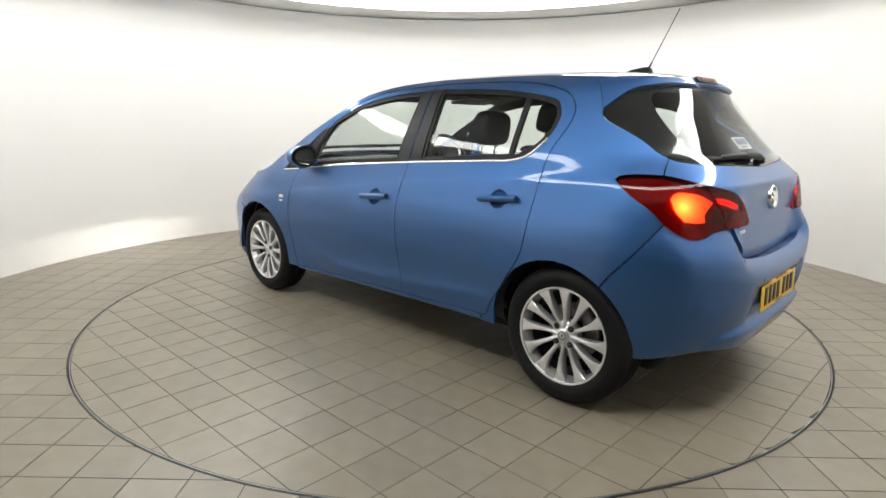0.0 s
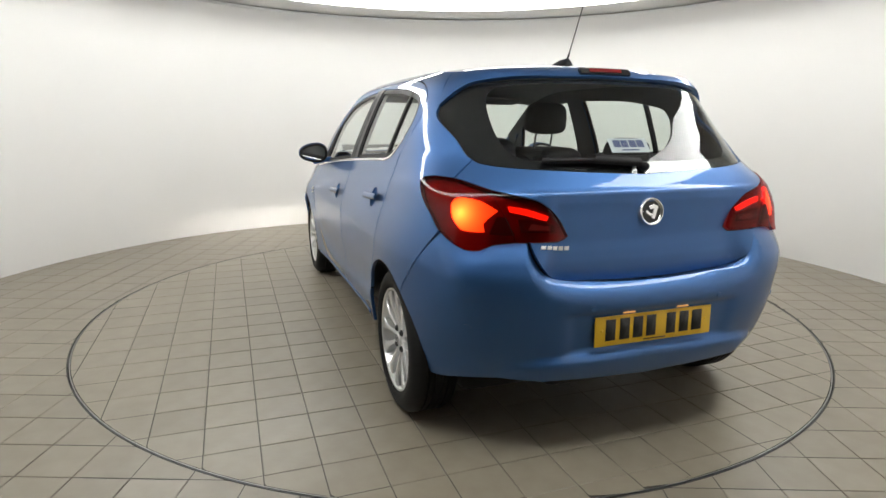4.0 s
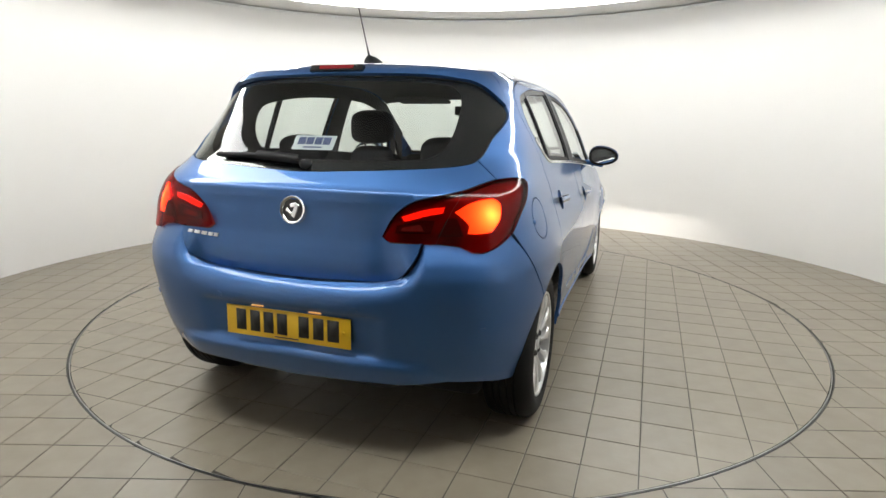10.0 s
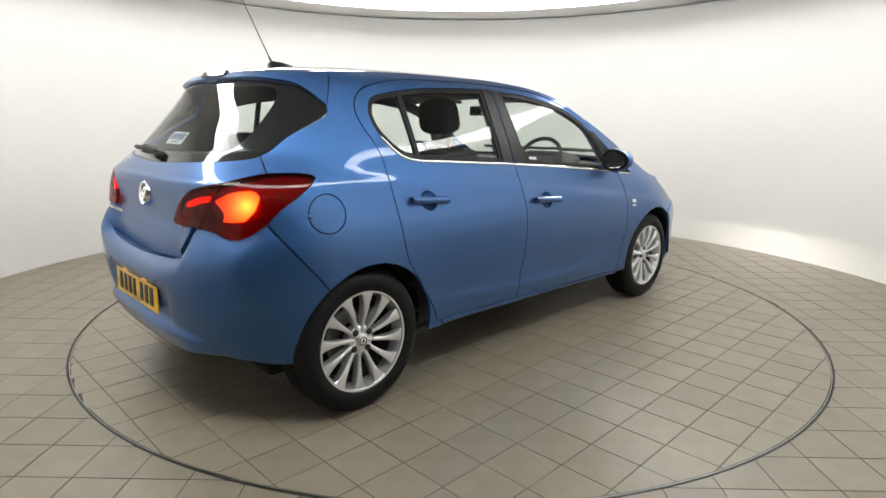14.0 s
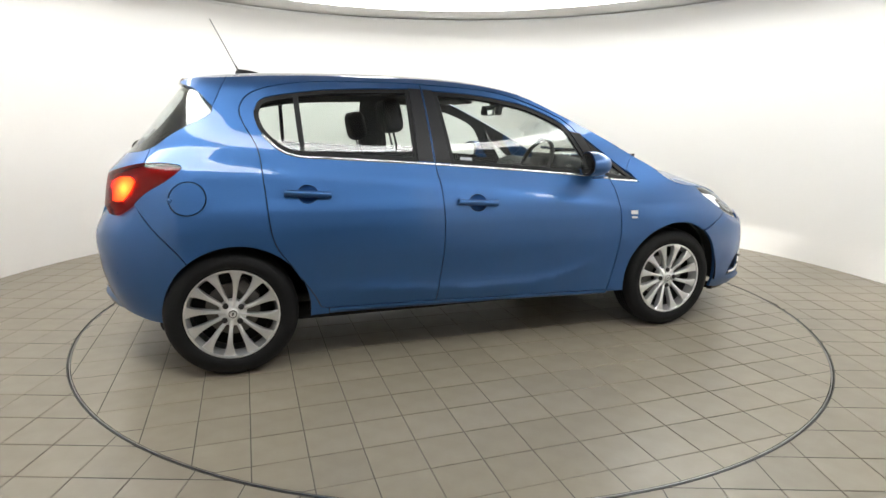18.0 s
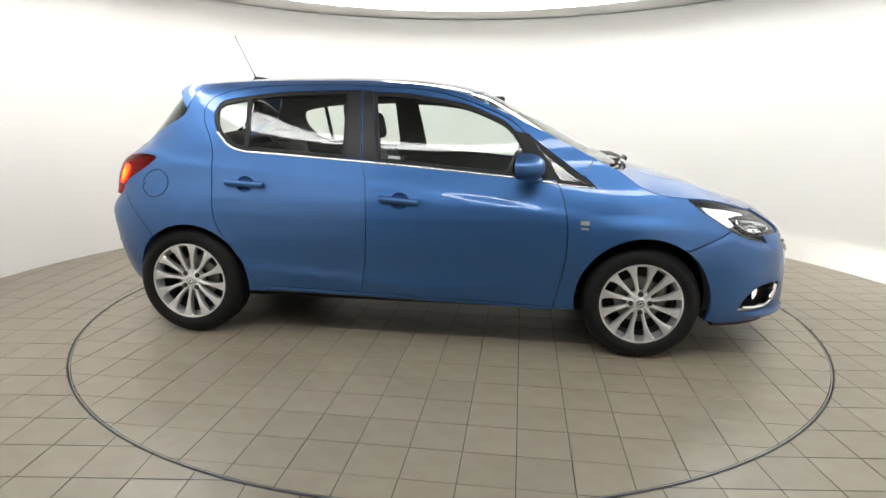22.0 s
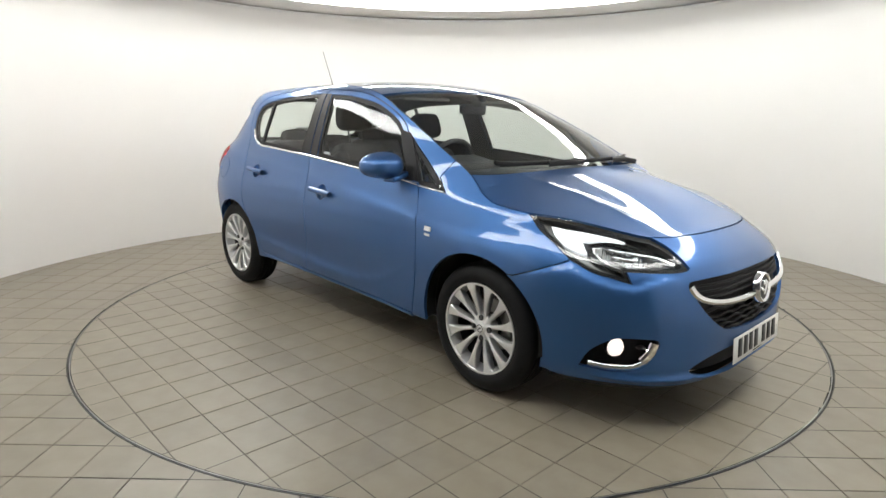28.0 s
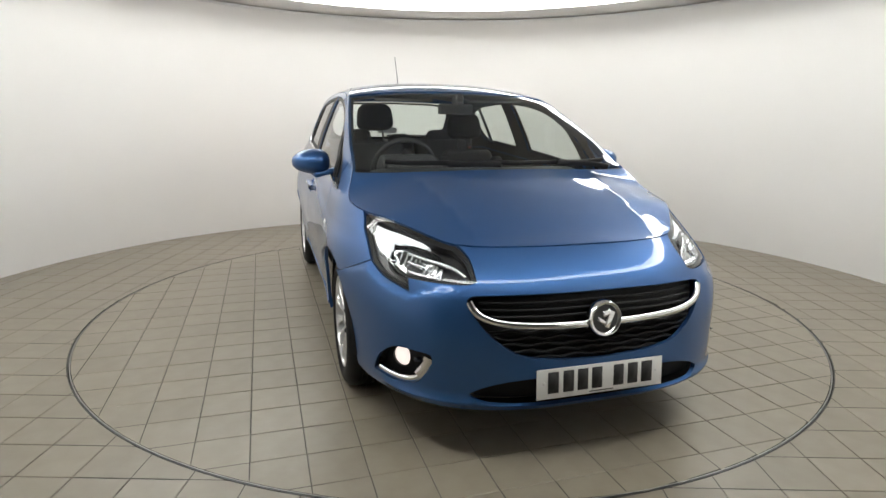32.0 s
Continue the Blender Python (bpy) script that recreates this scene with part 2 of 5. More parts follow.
def arch_line(which, a0, a1, grow=0.0):
    cx, cz, r = ARCH[which]
    n = max(2, int(abs(a1 - a0) / 3))
    out = []
    for k in range(n + 1):
        a = radians(a0 + (a1 - a0) * k / n)
        x, z = cx + (r + grow) * math.cos(a), cz + (r + grow) * math.sin(a)
        out.append((side_u(x, z), z))
    return out


def loop(*lines):
    """One closed outline of several lines laid end to end."""
    out = []
    for line in lines:
        for p in line:
            if not out or math.dist(out[-1], p) > 1e-4:
                out.append((float(p[0]), float(p[1])))
    if math.dist(out[0], out[-1]) < 1e-4:
        out.pop()
    full = []
    for a, b in zip(out, out[1:] + out[:1]):
        n = max(1, int(math.dist(a, b) / 0.018))
        full += [(a[0] + (b[0] - a[0]) * k / n, a[1] + (b[1] - a[1]) * k / n) for k in range(n)]
    return full


def area(pts):
    return 0.5 * sum(a[0] * b[1] - b[0] * a[1] for a, b in zip(pts, pts[1:] + pts[:1]))


def shrink(pts, d, ends=(U_REAR, U_FRONT)):
    """The outline moved inwards by d, but not where it lies on the car's middle."""
    n, s, out = len(pts), 1 if area(pts) > 0 else -1, []
    for i in range(n):
        a, b, c = (np.array(pts[k % n]) for k in (i - 1, i, i + 1))
        e, f = (b - a) / max(np.linalg.norm(b - a), 1e-9), (c - b) / max(np.linalg.norm(c - b), 1e-9)
        m = np.array([-e[1] - f[1], e[0] + f[0]]) * s
        q = np.linalg.norm(m)
        m = m / q if q > 1e-6 else m
        q = b + m * d / max(0.5, abs(m @ np.array([-e[1], e[0]])))
        if any(abs(b[0] - u) < 1e-6 for u in ends):
            q[0] = b[0]
        out.append((float(q[0]), float(q[1])))
    return out


def within(p, q, pts):
    """Which of the points (p, q) lie inside the outline."""
    hit = np.zeros(len(p), bool)
    n = len(pts)
    for i in range(n):
        (x0, y0), (x1, y1) = pts[i], pts[(i + 1) % n]
        if y0 != y1:
            hit ^= ((y0 > q) != (y1 > q)) & (p < (x1 - x0) * (q - y0) / (y1 - y0) + x0)
    return hit


from mathutils.geometry import delaunay_2d_cdt


def raised(form, u, z, height):
    """Points of a form lifted along its normal by height(u, z), and the normals of that lifted surface."""
    e = 0.002

    def lifted(a, b):
        d = np.cross(form(a + e, b) - form(a - e, b), form(a, b + e) - form(a, b - e))
        d /= np.maximum(np.linalg.norm(d, axis=1), 1e-9)[:, None]
        q = form(a, b)
        if form is skin:
            d[(d * (q - np.array([0.0, 0.0, 0.7]))).sum(1) < 0] *= -1
        else:
            d[d[:, 2] < 0] *= -1
        return q + d * np.asarray(height(a, b))[:, None]

    if height is None:
        lifted = form
    n = np.cross(lifted(u + e, z) - lifted(u - e, z), lifted(u, z + e) - lifted(u, z - e))
    n /= np.maximum(np.linalg.norm(n, axis=1), 1e-9)[:, None]
    return lifted(u, z), n


def patch(outline, holes=(), form=skin, off=0.0, gap=0.0024, flange=0.016, cell=0.026, ends=(U_REAR, U_FRONT), swell=None):
    """A piece of the car's form inside an outline, with its edges turned in: a bmesh."""
    rings = [shrink(outline, gap, ends)] + [shrink(h, -gap, ends) for h in holes]
    co, edges = [], []
    for ring in rings:
        k = len(co)
        co += ring
        edges += [(k + i, k + (i + 1) % len(ring)) for i in range(len(ring))]
    rim = len(co)
    border = np.array(co)
    lo, hi = border.min(0), border.max(0)
    gx, gy = np.meshgrid(np.arange(lo[0], hi[0], cell), np.arange(lo[1], hi[1], cell * 0.866))
    gx = gx + (np.arange(gx.shape[0])[:, None] % 2) * cell / 2
    gx, gy = gx.ravel(), gy.ravel()
    keep = within(gx, gy, rings[0])
    for h in rings[1:]:
        keep &= ~within(gx, gy, h)
    gx, gy = gx[keep], gy[keep]
    if len(gx):
        near = np.full(len(gx), 9.0)
        for a in range(0, rim, 200):
            near = np.minimum(near, np.hypot(gx[:, None] - border[None, a:a + 200, 0], gy[:, None] - border[None, a:a + 200, 1]).min(1))
        co += [(float(a), float(b)) for a, b, d in zip(gx, gy, near) if d > cell * 0.45]
    verts, _, faces, *_ = delaunay_2d_cdt([Vector(c) for c in co], edges, [], 0, 1e-7)
    uv = np.array([tuple(v) for v in verts])
    tri = np.array([f[:3] for f in faces])
    mid = uv[tri].mean(1)
    keep = within(mid[:, 0], mid[:, 1], rings[0])
    for h in rings[1:]:
        keep &= ~within(mid[:, 0], mid[:, 1], h)
    tri = tri[keep]
    u, z, e = uv[:, 0], uv[:, 1], 0.002
    p, n = raised(form, u, z, swell)
    if form is skin:
        back = (n * (p - np.array([0.0, 0.0, 0.7]))).sum(1) < 0
    else:
        back = n[:, 2] < 0
    n[back] *= -1
    if swell is None:
        p = p + n * off
    inward = n if swell is None else raised(form, u, z, None)[1]
    inward = inward * np.sign((inward * n).sum(1))[:, None]
    bm = bmesh.new()
    layer = bm.verts.layers.float_vector.new("form_normal")
    vs = [bm.verts.new(q) for q in p]
    for v, q in zip(vs, n):
        v[layer] = q
    for a, b, c in tri:
        f = bm.faces.new((vs[a], vs[b], vs[c]))
        f.normal_update()
        if f.normal @ Vector(n[a] + n[b] + n[c]) < 0:
            f.normal_flip()
    if flange:
        index = {v: i for i, v in enumerate(vs)}
        inner = {}
        for edge in [g for g in bm.edges if len(g.link_faces) == 1]:
            a, b = edge.verts
            if form is skin and all(abs(v.co.y) < 2e-4 for v in (a, b)):
                continue
            for v in (a, b):
                if v not in inner:
                    inner[v] = bm.verts.new(v.co - Vector(inward[index[v]]) * flange)
            bm.faces.new((a, b, inner[b], inner[a]))
            edge.smooth = False
    bmesh.ops.delete(bm, geom=[v for v in bm.verts if not v.link_faces], context="VERTS")
    return bm


def flipped(bm):
    """A mirrored copy across the car's middle."""
    other = bm.copy()
    bmesh.ops.scale(other, vec=(1, -1, 1), verts=other.verts)
    bmesh.ops.reverse_faces(other, faces=other.faces)
    layer = other.verts.layers.float_vector.get("form_normal")
    if layer is not None:
        for v in other.verts:
            v[layer] = Vector((v[layer][0], -v[layer][1], v[layer][2]))
    return other


def merged(*bms):
    me = bpy.data.meshes.new("tmp")
    out = bmesh.new()
    for bm in bms:
        bm.to_mesh(me)
        bm.free()
        out.from_mesh(me)
        me.clear_geometry()
    bpy.data.meshes.remove(me)
    return out


def whole(bm):
    """A right half and its mirror image as one mesh."""
    other = flipped(bm)
    out = merged(bm, other)
    near = [v for v in out.verts if abs(v.co.y) < 3e-4]
    bmesh.ops.remove_doubles(out, verts=near, dist=5e-4)
    return out


def pair(name, bm, material, parents, label=""):
    """The same part on the right and on the left."""
    other = flipped(bm)
    return [part(name, bm, material, parents[0], label), part(name, other, material, parents[1], label)]


def ribbon(line, width, thick, form=skin, off=0.0):
    """A narrow raised strip along a line on the car's form."""
    line = np.array(line, float)
    e = np.gradient(line, axis=0)
    e /= np.maximum(np.linalg.norm(e, axis=1), 1e-9)[:, None]
    side = np.stack([-e[:, 1], e[:, 0]], 1)
    bm = bmesh.new()
    rows = []
    for s, h in ((-0.5, -0.004), (-0.42, thick * 0.8), (0.0, thick), (0.42, thick * 0.8), (0.5, -0.004)):
        q = line + side * width * s
        d = 0.002
        p = form(q[:, 0], q[:, 1])
        n = np.cross(form(q[:, 0] + d, q[:, 1]) - form(q[:, 0] - d, q[:, 1]), form(q[:, 0], q[:, 1] + d) - form(q[:, 0], q[:, 1] - d))
        n /= np.maximum(np.linalg.norm(n, axis=1), 1e-9)[:, None]
        flip = (n * (p - np.array([0.0, 0.0, 0.7]))).sum(1) < 0
        n[flip] *= -1
        rows.append([bm.verts.new(v) for v in p + n * (h + off)])
    for a, b in zip(rows, rows[1:]):
        for i in range(len(line) - 1):
            bm.faces.new((a[i], a[i + 1], b[i + 1], b[i]))
    bmesh.ops.recalc_face_normals(bm, faces=bm.faces)
    return bm
# ------------------------------------------------------------ the room
WALL_R, SOFFIT_Z = 3.50, 2.372
WALL_TOP, SOFFIT_IN, LAMP_IN = 3.25, 2.757, 2.50


def round_wall():
    """The round wall, leaning in a little, with the wide entrance cut out of it."""
    bm = bmesh.new()
    gap = math.degrees(math.asin(1.40 / WALL_R))
    steps, zs = 160, (0.0, 0.55, 1.1, 1.75, SOFFIT_Z)

    def patch(a0, a1, n, levels):
        for out, flip in ((0.0, False), (0.14, True)):
            grid = [[bm.verts.new((lambda a, r: (r * math.cos(a), r * math.sin(a), z))(radians(a0 + (a1 - a0) * i / n), WALL_R + (WALL_TOP - WALL_R) * z / SOFFIT_Z + out)) for z in levels] for i in range(n + 1)]
            for i in range(n):
                for k in range(len(levels) - 1):
                    q = [grid[i][k], grid[i + 1][k], grid[i + 1][k + 1], grid[i][k + 1]]
                    bm.faces.new(q if flip else q[::-1])
            ends = grid
            rims.append(ends)
    rims = []
    patch(-90 + gap, 270 - gap, steps, zs)
    patch(-90 - gap, -90 + gap, 12, (2.15, SOFFIT_Z))
    for inner, outer in ((rims[0], rims[1]),):
        for i in (0, len(inner) - 1):
            for k in range(len(zs) - 1):
                bm.faces.new([inner[i][k], inner[i][k + 1], outer[i][k + 1], outer[i][k]])
    for low, high, k in ((rims[2], rims[3], 0),):
        for i in range(12):
            bm.faces.new([low[i][k], low[i + 1][k], high[i + 1][k], high[i][k]])
    bmesh.ops.recalc_face_normals(bm, faces=bm.faces)
    return part("wall_round", bm, M["wall"])


wall = tagged(round_wall(), "smooth white painted curved wall round the turntable", "wall", kind="structure")
soffit = part("ceiling", lathe([(SOFFIT_IN, SOFFIT_Z + 0.012), (WALL_TOP + 0.2, SOFFIT_Z + 0.012), (WALL_TOP + 0.2, SOFFIT_Z + 0.3), (SOFFIT_IN, SOFFIT_Z + 0.3)], 128, closed=True), M["soffit"], smooth=False)
tagged(soffit, "off-white flat ceiling margin round the ring lamp", "ceiling", kind="structure")
lip = part("trim", sharpen(lathe([(WALL_TOP - 0.012, SOFFIT_Z - 0.022), (WALL_TOP + 0.03, SOFFIT_Z - 0.022), (WALL_TOP + 0.03, SOFFIT_Z + 0.0), (WALL_TOP - 0.012, SOFFIT_Z + 0.0)], 128, closed=True)), M["lip"])
tagged(lip, "thin white trim along the top of the wall", "trim", kind="structure")
lamp = part("ring_lamp", sharpen(lathe([(LAMP_IN - 0.1, SOFFIT_Z + 0.14), (SOFFIT_IN - 0.008, SOFFIT_Z + 0.14)], 128)), M["ring"])
part("cove", lathe([(SOFFIT_IN - 0.006, SOFFIT_Z + 0.14), (SOFFIT_IN - 0.006, SOFFIT_Z + 0.018)], 128), M["cove"], lamp, "bright upright band of the ring lamp")
tagged(lamp, "glowing white ring-shaped ceiling lamp", "lamp")
disc = part("ceiling_disc", sharpen(lathe([(0.0, SOFFIT_Z + 0.08), (LAMP_IN, SOFFIT_Z + 0.08), (LAMP_IN, SOFFIT_Z + 0.10), (LAMP_IN - 0.1, SOFFIT_Z + 0.13), (0.0, SOFFIT_Z + 0.13)], 128)), M["panel"])
tagged(disc, "grey round ceiling panel inside the ring lamp", "ceiling", kind="structure")
roof = part("ceiling_cover", box(9, 9, 0.1, 0, (0, 0, SOFFIT_Z + 0.36)), M["soffit"], smooth=False)
tagged(roof, "plain closed ceiling above the lamp", "ceiling", kind="structure")


def booth():
    """The dark entrance room outside the wall, from which the camera looks in."""
    bm = bmesh.new()
    x, y0, y1, z0, z1 = 1.75, -5.2, -3.30, -0.004, 2.3
    v = [bm.verts.new(p) for p in ((-x, y1, z0), (x, y1, z0), (x, y0, z0), (-x, y0, z0), (-x, y1, z1), (x, y1, z1), (x, y0, z1), (-x, y0, z1))]
    for q in ((4, 5, 6, 7), (1, 2, 6, 5), (2, 3, 7, 6), (3, 0, 4, 7)):
        bm.faces.new([v[i] for i in q])
    return part("wall_booth", bm, M["port"], smooth=False)


tagged(booth(), "plain dark grey entrance room behind the round wall", "wall", kind="structure")

# floor: a dark bed, with tiles laid on it outside the turntable
DISC_R = 2.262
bed = part("floor", sharpen(lathe([(DISC_R + 0.005, -0.05), (DISC_R + 0.005, -0.0035), (5.6, -0.0035)], 160)), M["grout"])
tagged(bed, "beige square floor tiles with dark joints", "floor", kind="structure")
M["gloss_pillar"] = mat("satin_black_pillar", (0.012, 0.012, 0.014), 0.42, Specular_IOR_Level=0.25)
M["trim"] = mat("dark_grey_interior", (0.045, 0.046, 0.048), 0.7)
M["headliner"] = mat("grey_roof_lining", (0.22, 0.22, 0.215), 0.9)
M["cloth"] = mat("black_seat_cloth", (0.018, 0.018, 0.02), 0.9)
speckle(M["cloth"], 90, (0.020, 0.020, 0.022), (0.034, 0.034, 0.036))
bump(M["cloth"], 400, 0.3, 0.001)
# the rim's silver alloy with the shade deep in the wheel put into its colour
M["barrel"] = mat("shaded_alloy_barrel", (0.10, 0.10, 0.105), 0.45, 0.7)
M["nut"] = mat("dark_wheel_nut", (0.05, 0.05, 0.052), 0.4, 0.6)
M["disc"] = mat("brake_steel", (0.22, 0.21, 0.2), 0.45, 1.0)
M["mirror"] = mat("mirror_glass", (0.85, 0.86, 0.87), 0.02, 1.0)
M["yellow"] = mat("yellow_plate", (0.75, 0.46, 0.02), 0.35)
M["white_plate"] = mat("white_plate", (0.72, 0.72, 0.70), 0.35)
M["ink"] = mat("black_print", (0.012, 0.012, 0.012), 0.5)
M["sticker"] = mat("white_sticker", (0.42, 0.45, 0.47), 0.5)
M["navy"] = mat("navy_print", (0.02, 0.035, 0.12), 0.5)
M["lens_red"] = clear("red_lamp_lens", (0.70, 0.06, 0.05), 0.5)
M["lens_clear"] = clear("clear_lamp_lens", (0.9, 0.92, 0.92))
M["lamp_red"] = mat("red_lamp_body", (0.13, 0.008, 0.008), 0.35)
M["lamp_dark"] = mat("smoked_lamp_body", (0.040, 0.018, 0.018), 0.3, Specular_IOR_Level=0.25)
M["lamp_grey"] = mat("grey_lamp_reflector", (0.32, 0.31, 0.305), 0.25, 0.5)
M["tail_glow"] = glow("tail_lamp_glow", (1.0, 0.36, 0.05), 5.0, (0.4, 0.02, 0.02))
# the bulb sits behind the outer half of the lens, and its light falls off round it
place, fold, away, fall, dim, total = (node(M["tail_glow"], k) for k in ("TexCoord", "VectorMath", "VectorMath", "Math", "Math", "Math"))
fold.operation, away.operation = "ABSOLUTE", "DISTANCE"
away.inputs[1].default_value = tuple(abs(float(c)) for c in skin(-1.665, 0.915)[0])
fall.operation, dim.operation, total.operation = "MULTIPLY", "POWER", "MULTIPLY_ADD"
fall.inputs[1].default_value, dim.inputs[0].default_value = -36.0, math.e
total.inputs[1].default_value, total.inputs[2].default_value = 60.0, 1.6
for one, two in ((place.outputs["Object"], fold.inputs[0]), (fold.outputs["Vector"], away.inputs[0]), (away.outputs["Value"], fall.inputs[0]), (fall.outputs[0], dim.inputs[1]), (dim.outputs[0], total.inputs[0]), (total.outputs[0], bsdf(M["tail_glow"]).inputs["Emission Strength"])):
    link(M["tail_glow"], one, two)
M["tail_dim"] = glow("tail_lamp_dim", (1.0, 0.10, 0.03), 1.6, (0.4, 0.02, 0.02))
M["brake_strip"] = mat("dark_red_brake_strip", (0.16, 0.008, 0.010), 0.15)
M["reflector"] = mat("lamp_reflector_chrome", (0.75, 0.76, 0.78), 0.12, 1.0)
M["lamp_side"] = mat("grey_side_reflector", (0.16, 0.16, 0.16), 0.3, 0.6)
M["bezel"] = mat("dark_lamp_bezel", (0.05, 0.05, 0.053), 0.35, 0.3)
M["drl"] = glow("running_lamp_glow", (0.92, 0.96, 1.0), 0.7)
M["fog_glow"] = glow("fog_lamp_glow", (1.0, 0.88, 0.80), 1.0, (0.55, 0.52, 0.5))
# for the added hidden slit that throws the fog lamp's patch of light
M["beam"] = glow("beam_stand_in_glow", (1.0, 0.95, 0.87), 75000.0)
M["plate_glow"] = glow("plate_lamp_glow", (1.0, 0.50, 0.15), 0.5, (0.25, 0.12, 0.04))
M["dash"] = mat("black_dashboard", (0.034, 0.034, 0.036), 0.6)
bump(M["dash"], 250, 0.2, 0.001)
# ------------------------------------------------------------ tiled floor and turntable
PITCH = 0.2035


def one_tile():
    """A square tile with eased edges, its top at z = 0."""
    bm = bmesh.new()
    h, e = PITCH / 2 - 0.0020, 0.0022
    rings = [[bm.verts.new((sx * (h - d), sy * (h - d), z)) for sx, sy in ((-1, -1), (1, -1), (1, 1), (-1, 1))] for d, z in ((0.0, -0.012), (0.0, -0.0012), (e, 0.0))]
    for a, b in zip(rings, rings[1:]):
        for i in range(4):
            bm.faces.new((a[i], a[(i + 1) % 4], b[(i + 1) % 4], b[i]))
    bm.faces.new(rings[-1])
    return bm


def tile_strip(bm, cx, cy, inside, r, far=None):
    """A tile cut by the circle of that radius, in narrow strips."""
    h, n = PITCH / 2 - 0.0020, 10
    cut = lambda x: math.sqrt(max(0.0, r * r - x * x))
    for i in range(n):
        x0, x1 = cx - h + 2 * h * i / n, cx - h + 2 * h * (i + 1) / n
        y0, y1 = cy - h, cy + h
        c0, c1 = cut(x0), cut(x1)
        spans = [(-c0, -c1, c0, c1)] if inside else [(-99, -99, -c0, -c1), (c0, c1, 99, 99)]
        for a0, a1, b0, b1 in spans:
            p, q, s, t = max(a0, y0), max(a1, y0), min(b0, y1), min(b1, y1)
            if s - p > 1e-4 or t - q > 1e-4:
                pts = [(x0, p), (x1, q), (x1, max(t, q)), (x0, max(s, p))]
                vs = [bm.verts.new((x, y, 0.0)) for x, y in pts]
                bm.faces.new(vs)


def lay(parent, ox, oy, keep, cut_r, inside, reach, limit):
    """Tiles on a grid through (ox, oy): whole ones as objects, those the circle cuts joined into one."""
    spots, rest = [], bmesh.new()
    n = int(reach / PITCH) + 2
    for i in range(-n, n + 1):
        for k in range(-n, n + 1):
            x, y = ox % PITCH + i * PITCH, oy % PITCH + k * PITCH
            d = math.hypot(x, y)
            if not keep(x, y):
                continue
            corners = [math.hypot(x + a * PITCH / 2, y + b * PITCH / 2) for a in (-1, 1) for b in (-1, 1)]
            if inside and max(corners) < cut_r or not inside and min(corners) > cut_r:
                spots.append((x, y))
            elif min(corners) < cut_r + 0.1 and max(corners) > cut_r - 0.1 and ((inside and min(corners) < cut_r) or (not inside and max(corners) > cut_r)):
                tile_strip(rest, x, y, inside, cut_r)
    spots.sort(key=lambda s: (-math.hypot(*s) if inside else abs(s[1] + 2.2)))
    mesh = None
    for x, y in spots[:limit]:
        if mesh is None:
            ob = part("tile", one_tile(), M["tile"], parent, smooth=False)
            mesh = ob.data
        else:
            ob = new("tile", mesh)
            ob.parent = parent
        ob.location = (x, y, 0)
    for x, y in spots[limit:]:
        bmesh_from = one_tile()
        bmesh.ops.translate(bmesh_from, vec=(x, y, 0), verts=bmesh_from.verts)
        me = bpy.data.meshes.new("tmp")
        bmesh_from.to_mesh(me)
        bmesh_from.free()
        rest.from_mesh(me)
        bpy.data.meshes.remove(me)
    tagged(part("cut_tiles", rest, M["tile"], parent, smooth=False), kind="stuff")


tt = part("turntable", sharpen(lathe([(0.0, -0.0035), (DISC_R - 0.013, -0.0035), (DISC_R - 0.013, -0.05)], 160)), M["grout"])
tagged(tt, "round turntable laid with the same beige tiles as the floor", "turntable")
part("edge_ring", sharpen(lathe([(DISC_R - 0.0085, -0.03), (DISC_R - 0.0085, 0.0005), (DISC_R - 0.0045, 0.0005), (DISC_R - 0.0045, -0.04)], 180)), M["steel"], tt, "thin bright steel ring round the turntable's edge")
part("gap_floor", lathe([(DISC_R - 0.013, -0.02), (DISC_R + 0.003, -0.02)], 160), M["liner"], tt)
rim = part("rim", sharpen(lathe([(DISC_R + 0.001, -0.04), (DISC_R + 0.001, 0.0005), (DISC_R + 0.006, 0.0005), (DISC_R + 0.006, -0.01)], 180)), M["dark_steel"], bed)
TILE_X, TILE_Y, FLOOR_X, FLOOR_Y = -1.5425 + PITCH / 2, 0.1225 + PITCH / 2, 0.941 + PITCH / 2, -2.136 + PITCH / 2
lay(tt, TILE_X, TILE_Y, lambda x, y: math.hypot(x, y) < DISC_R + 0.15, DISC_R - 0.013, True, DISC_R + 0.1, 300)
lay(bed, FLOOR_X, FLOOR_Y, lambda x, y: math.hypot(x, y) < 3.75 or abs(x) < 1.9 and -5.3 < y < 0, DISC_R + 0.006, False, 5.4, 300)
# ------------------------------------------------------------ the car
car = new("car")
tagged(car, "metallic blue five-door hatchback car parked on the turntable", "car")
# lines of the body, as (girth, height)
TOP_SEAM = [(0.985, float(EDGE(0.985))), (0.925, 0.962)]
QUARTER_TIP = (0.996, 0.893)
FRONT_EDGE = smooth([(0.800, 0.270), (0.825, 0.381), (0.852, 0.537), (0.855, 0.69), (0.830, 0.839), (0.800, 0.912)])
SPLIT = smooth([(-0.240, 0.294), (-0.212, 0.493), (-0.202, 0.677), (-0.211, 0.887), (-0.236, 1.02), (-0.268, 1.405)])
REAR_EDGE = smooth([(-0.800, 0.306), (-0.838, 0.315), (-0.868, 0.375), (-0.955, 0.511), (-1.049, 0.664), (-1.078, 0.905), (-1.098, 1.08), (-1.155, 1.20), (-1.170, 1.265), (-1.143, 1.323), (-1.078, 1.362), (-0.96, 1.39), (-0.781, 1.408), (-0.477, 1.414), (-0.268, 1.410)])
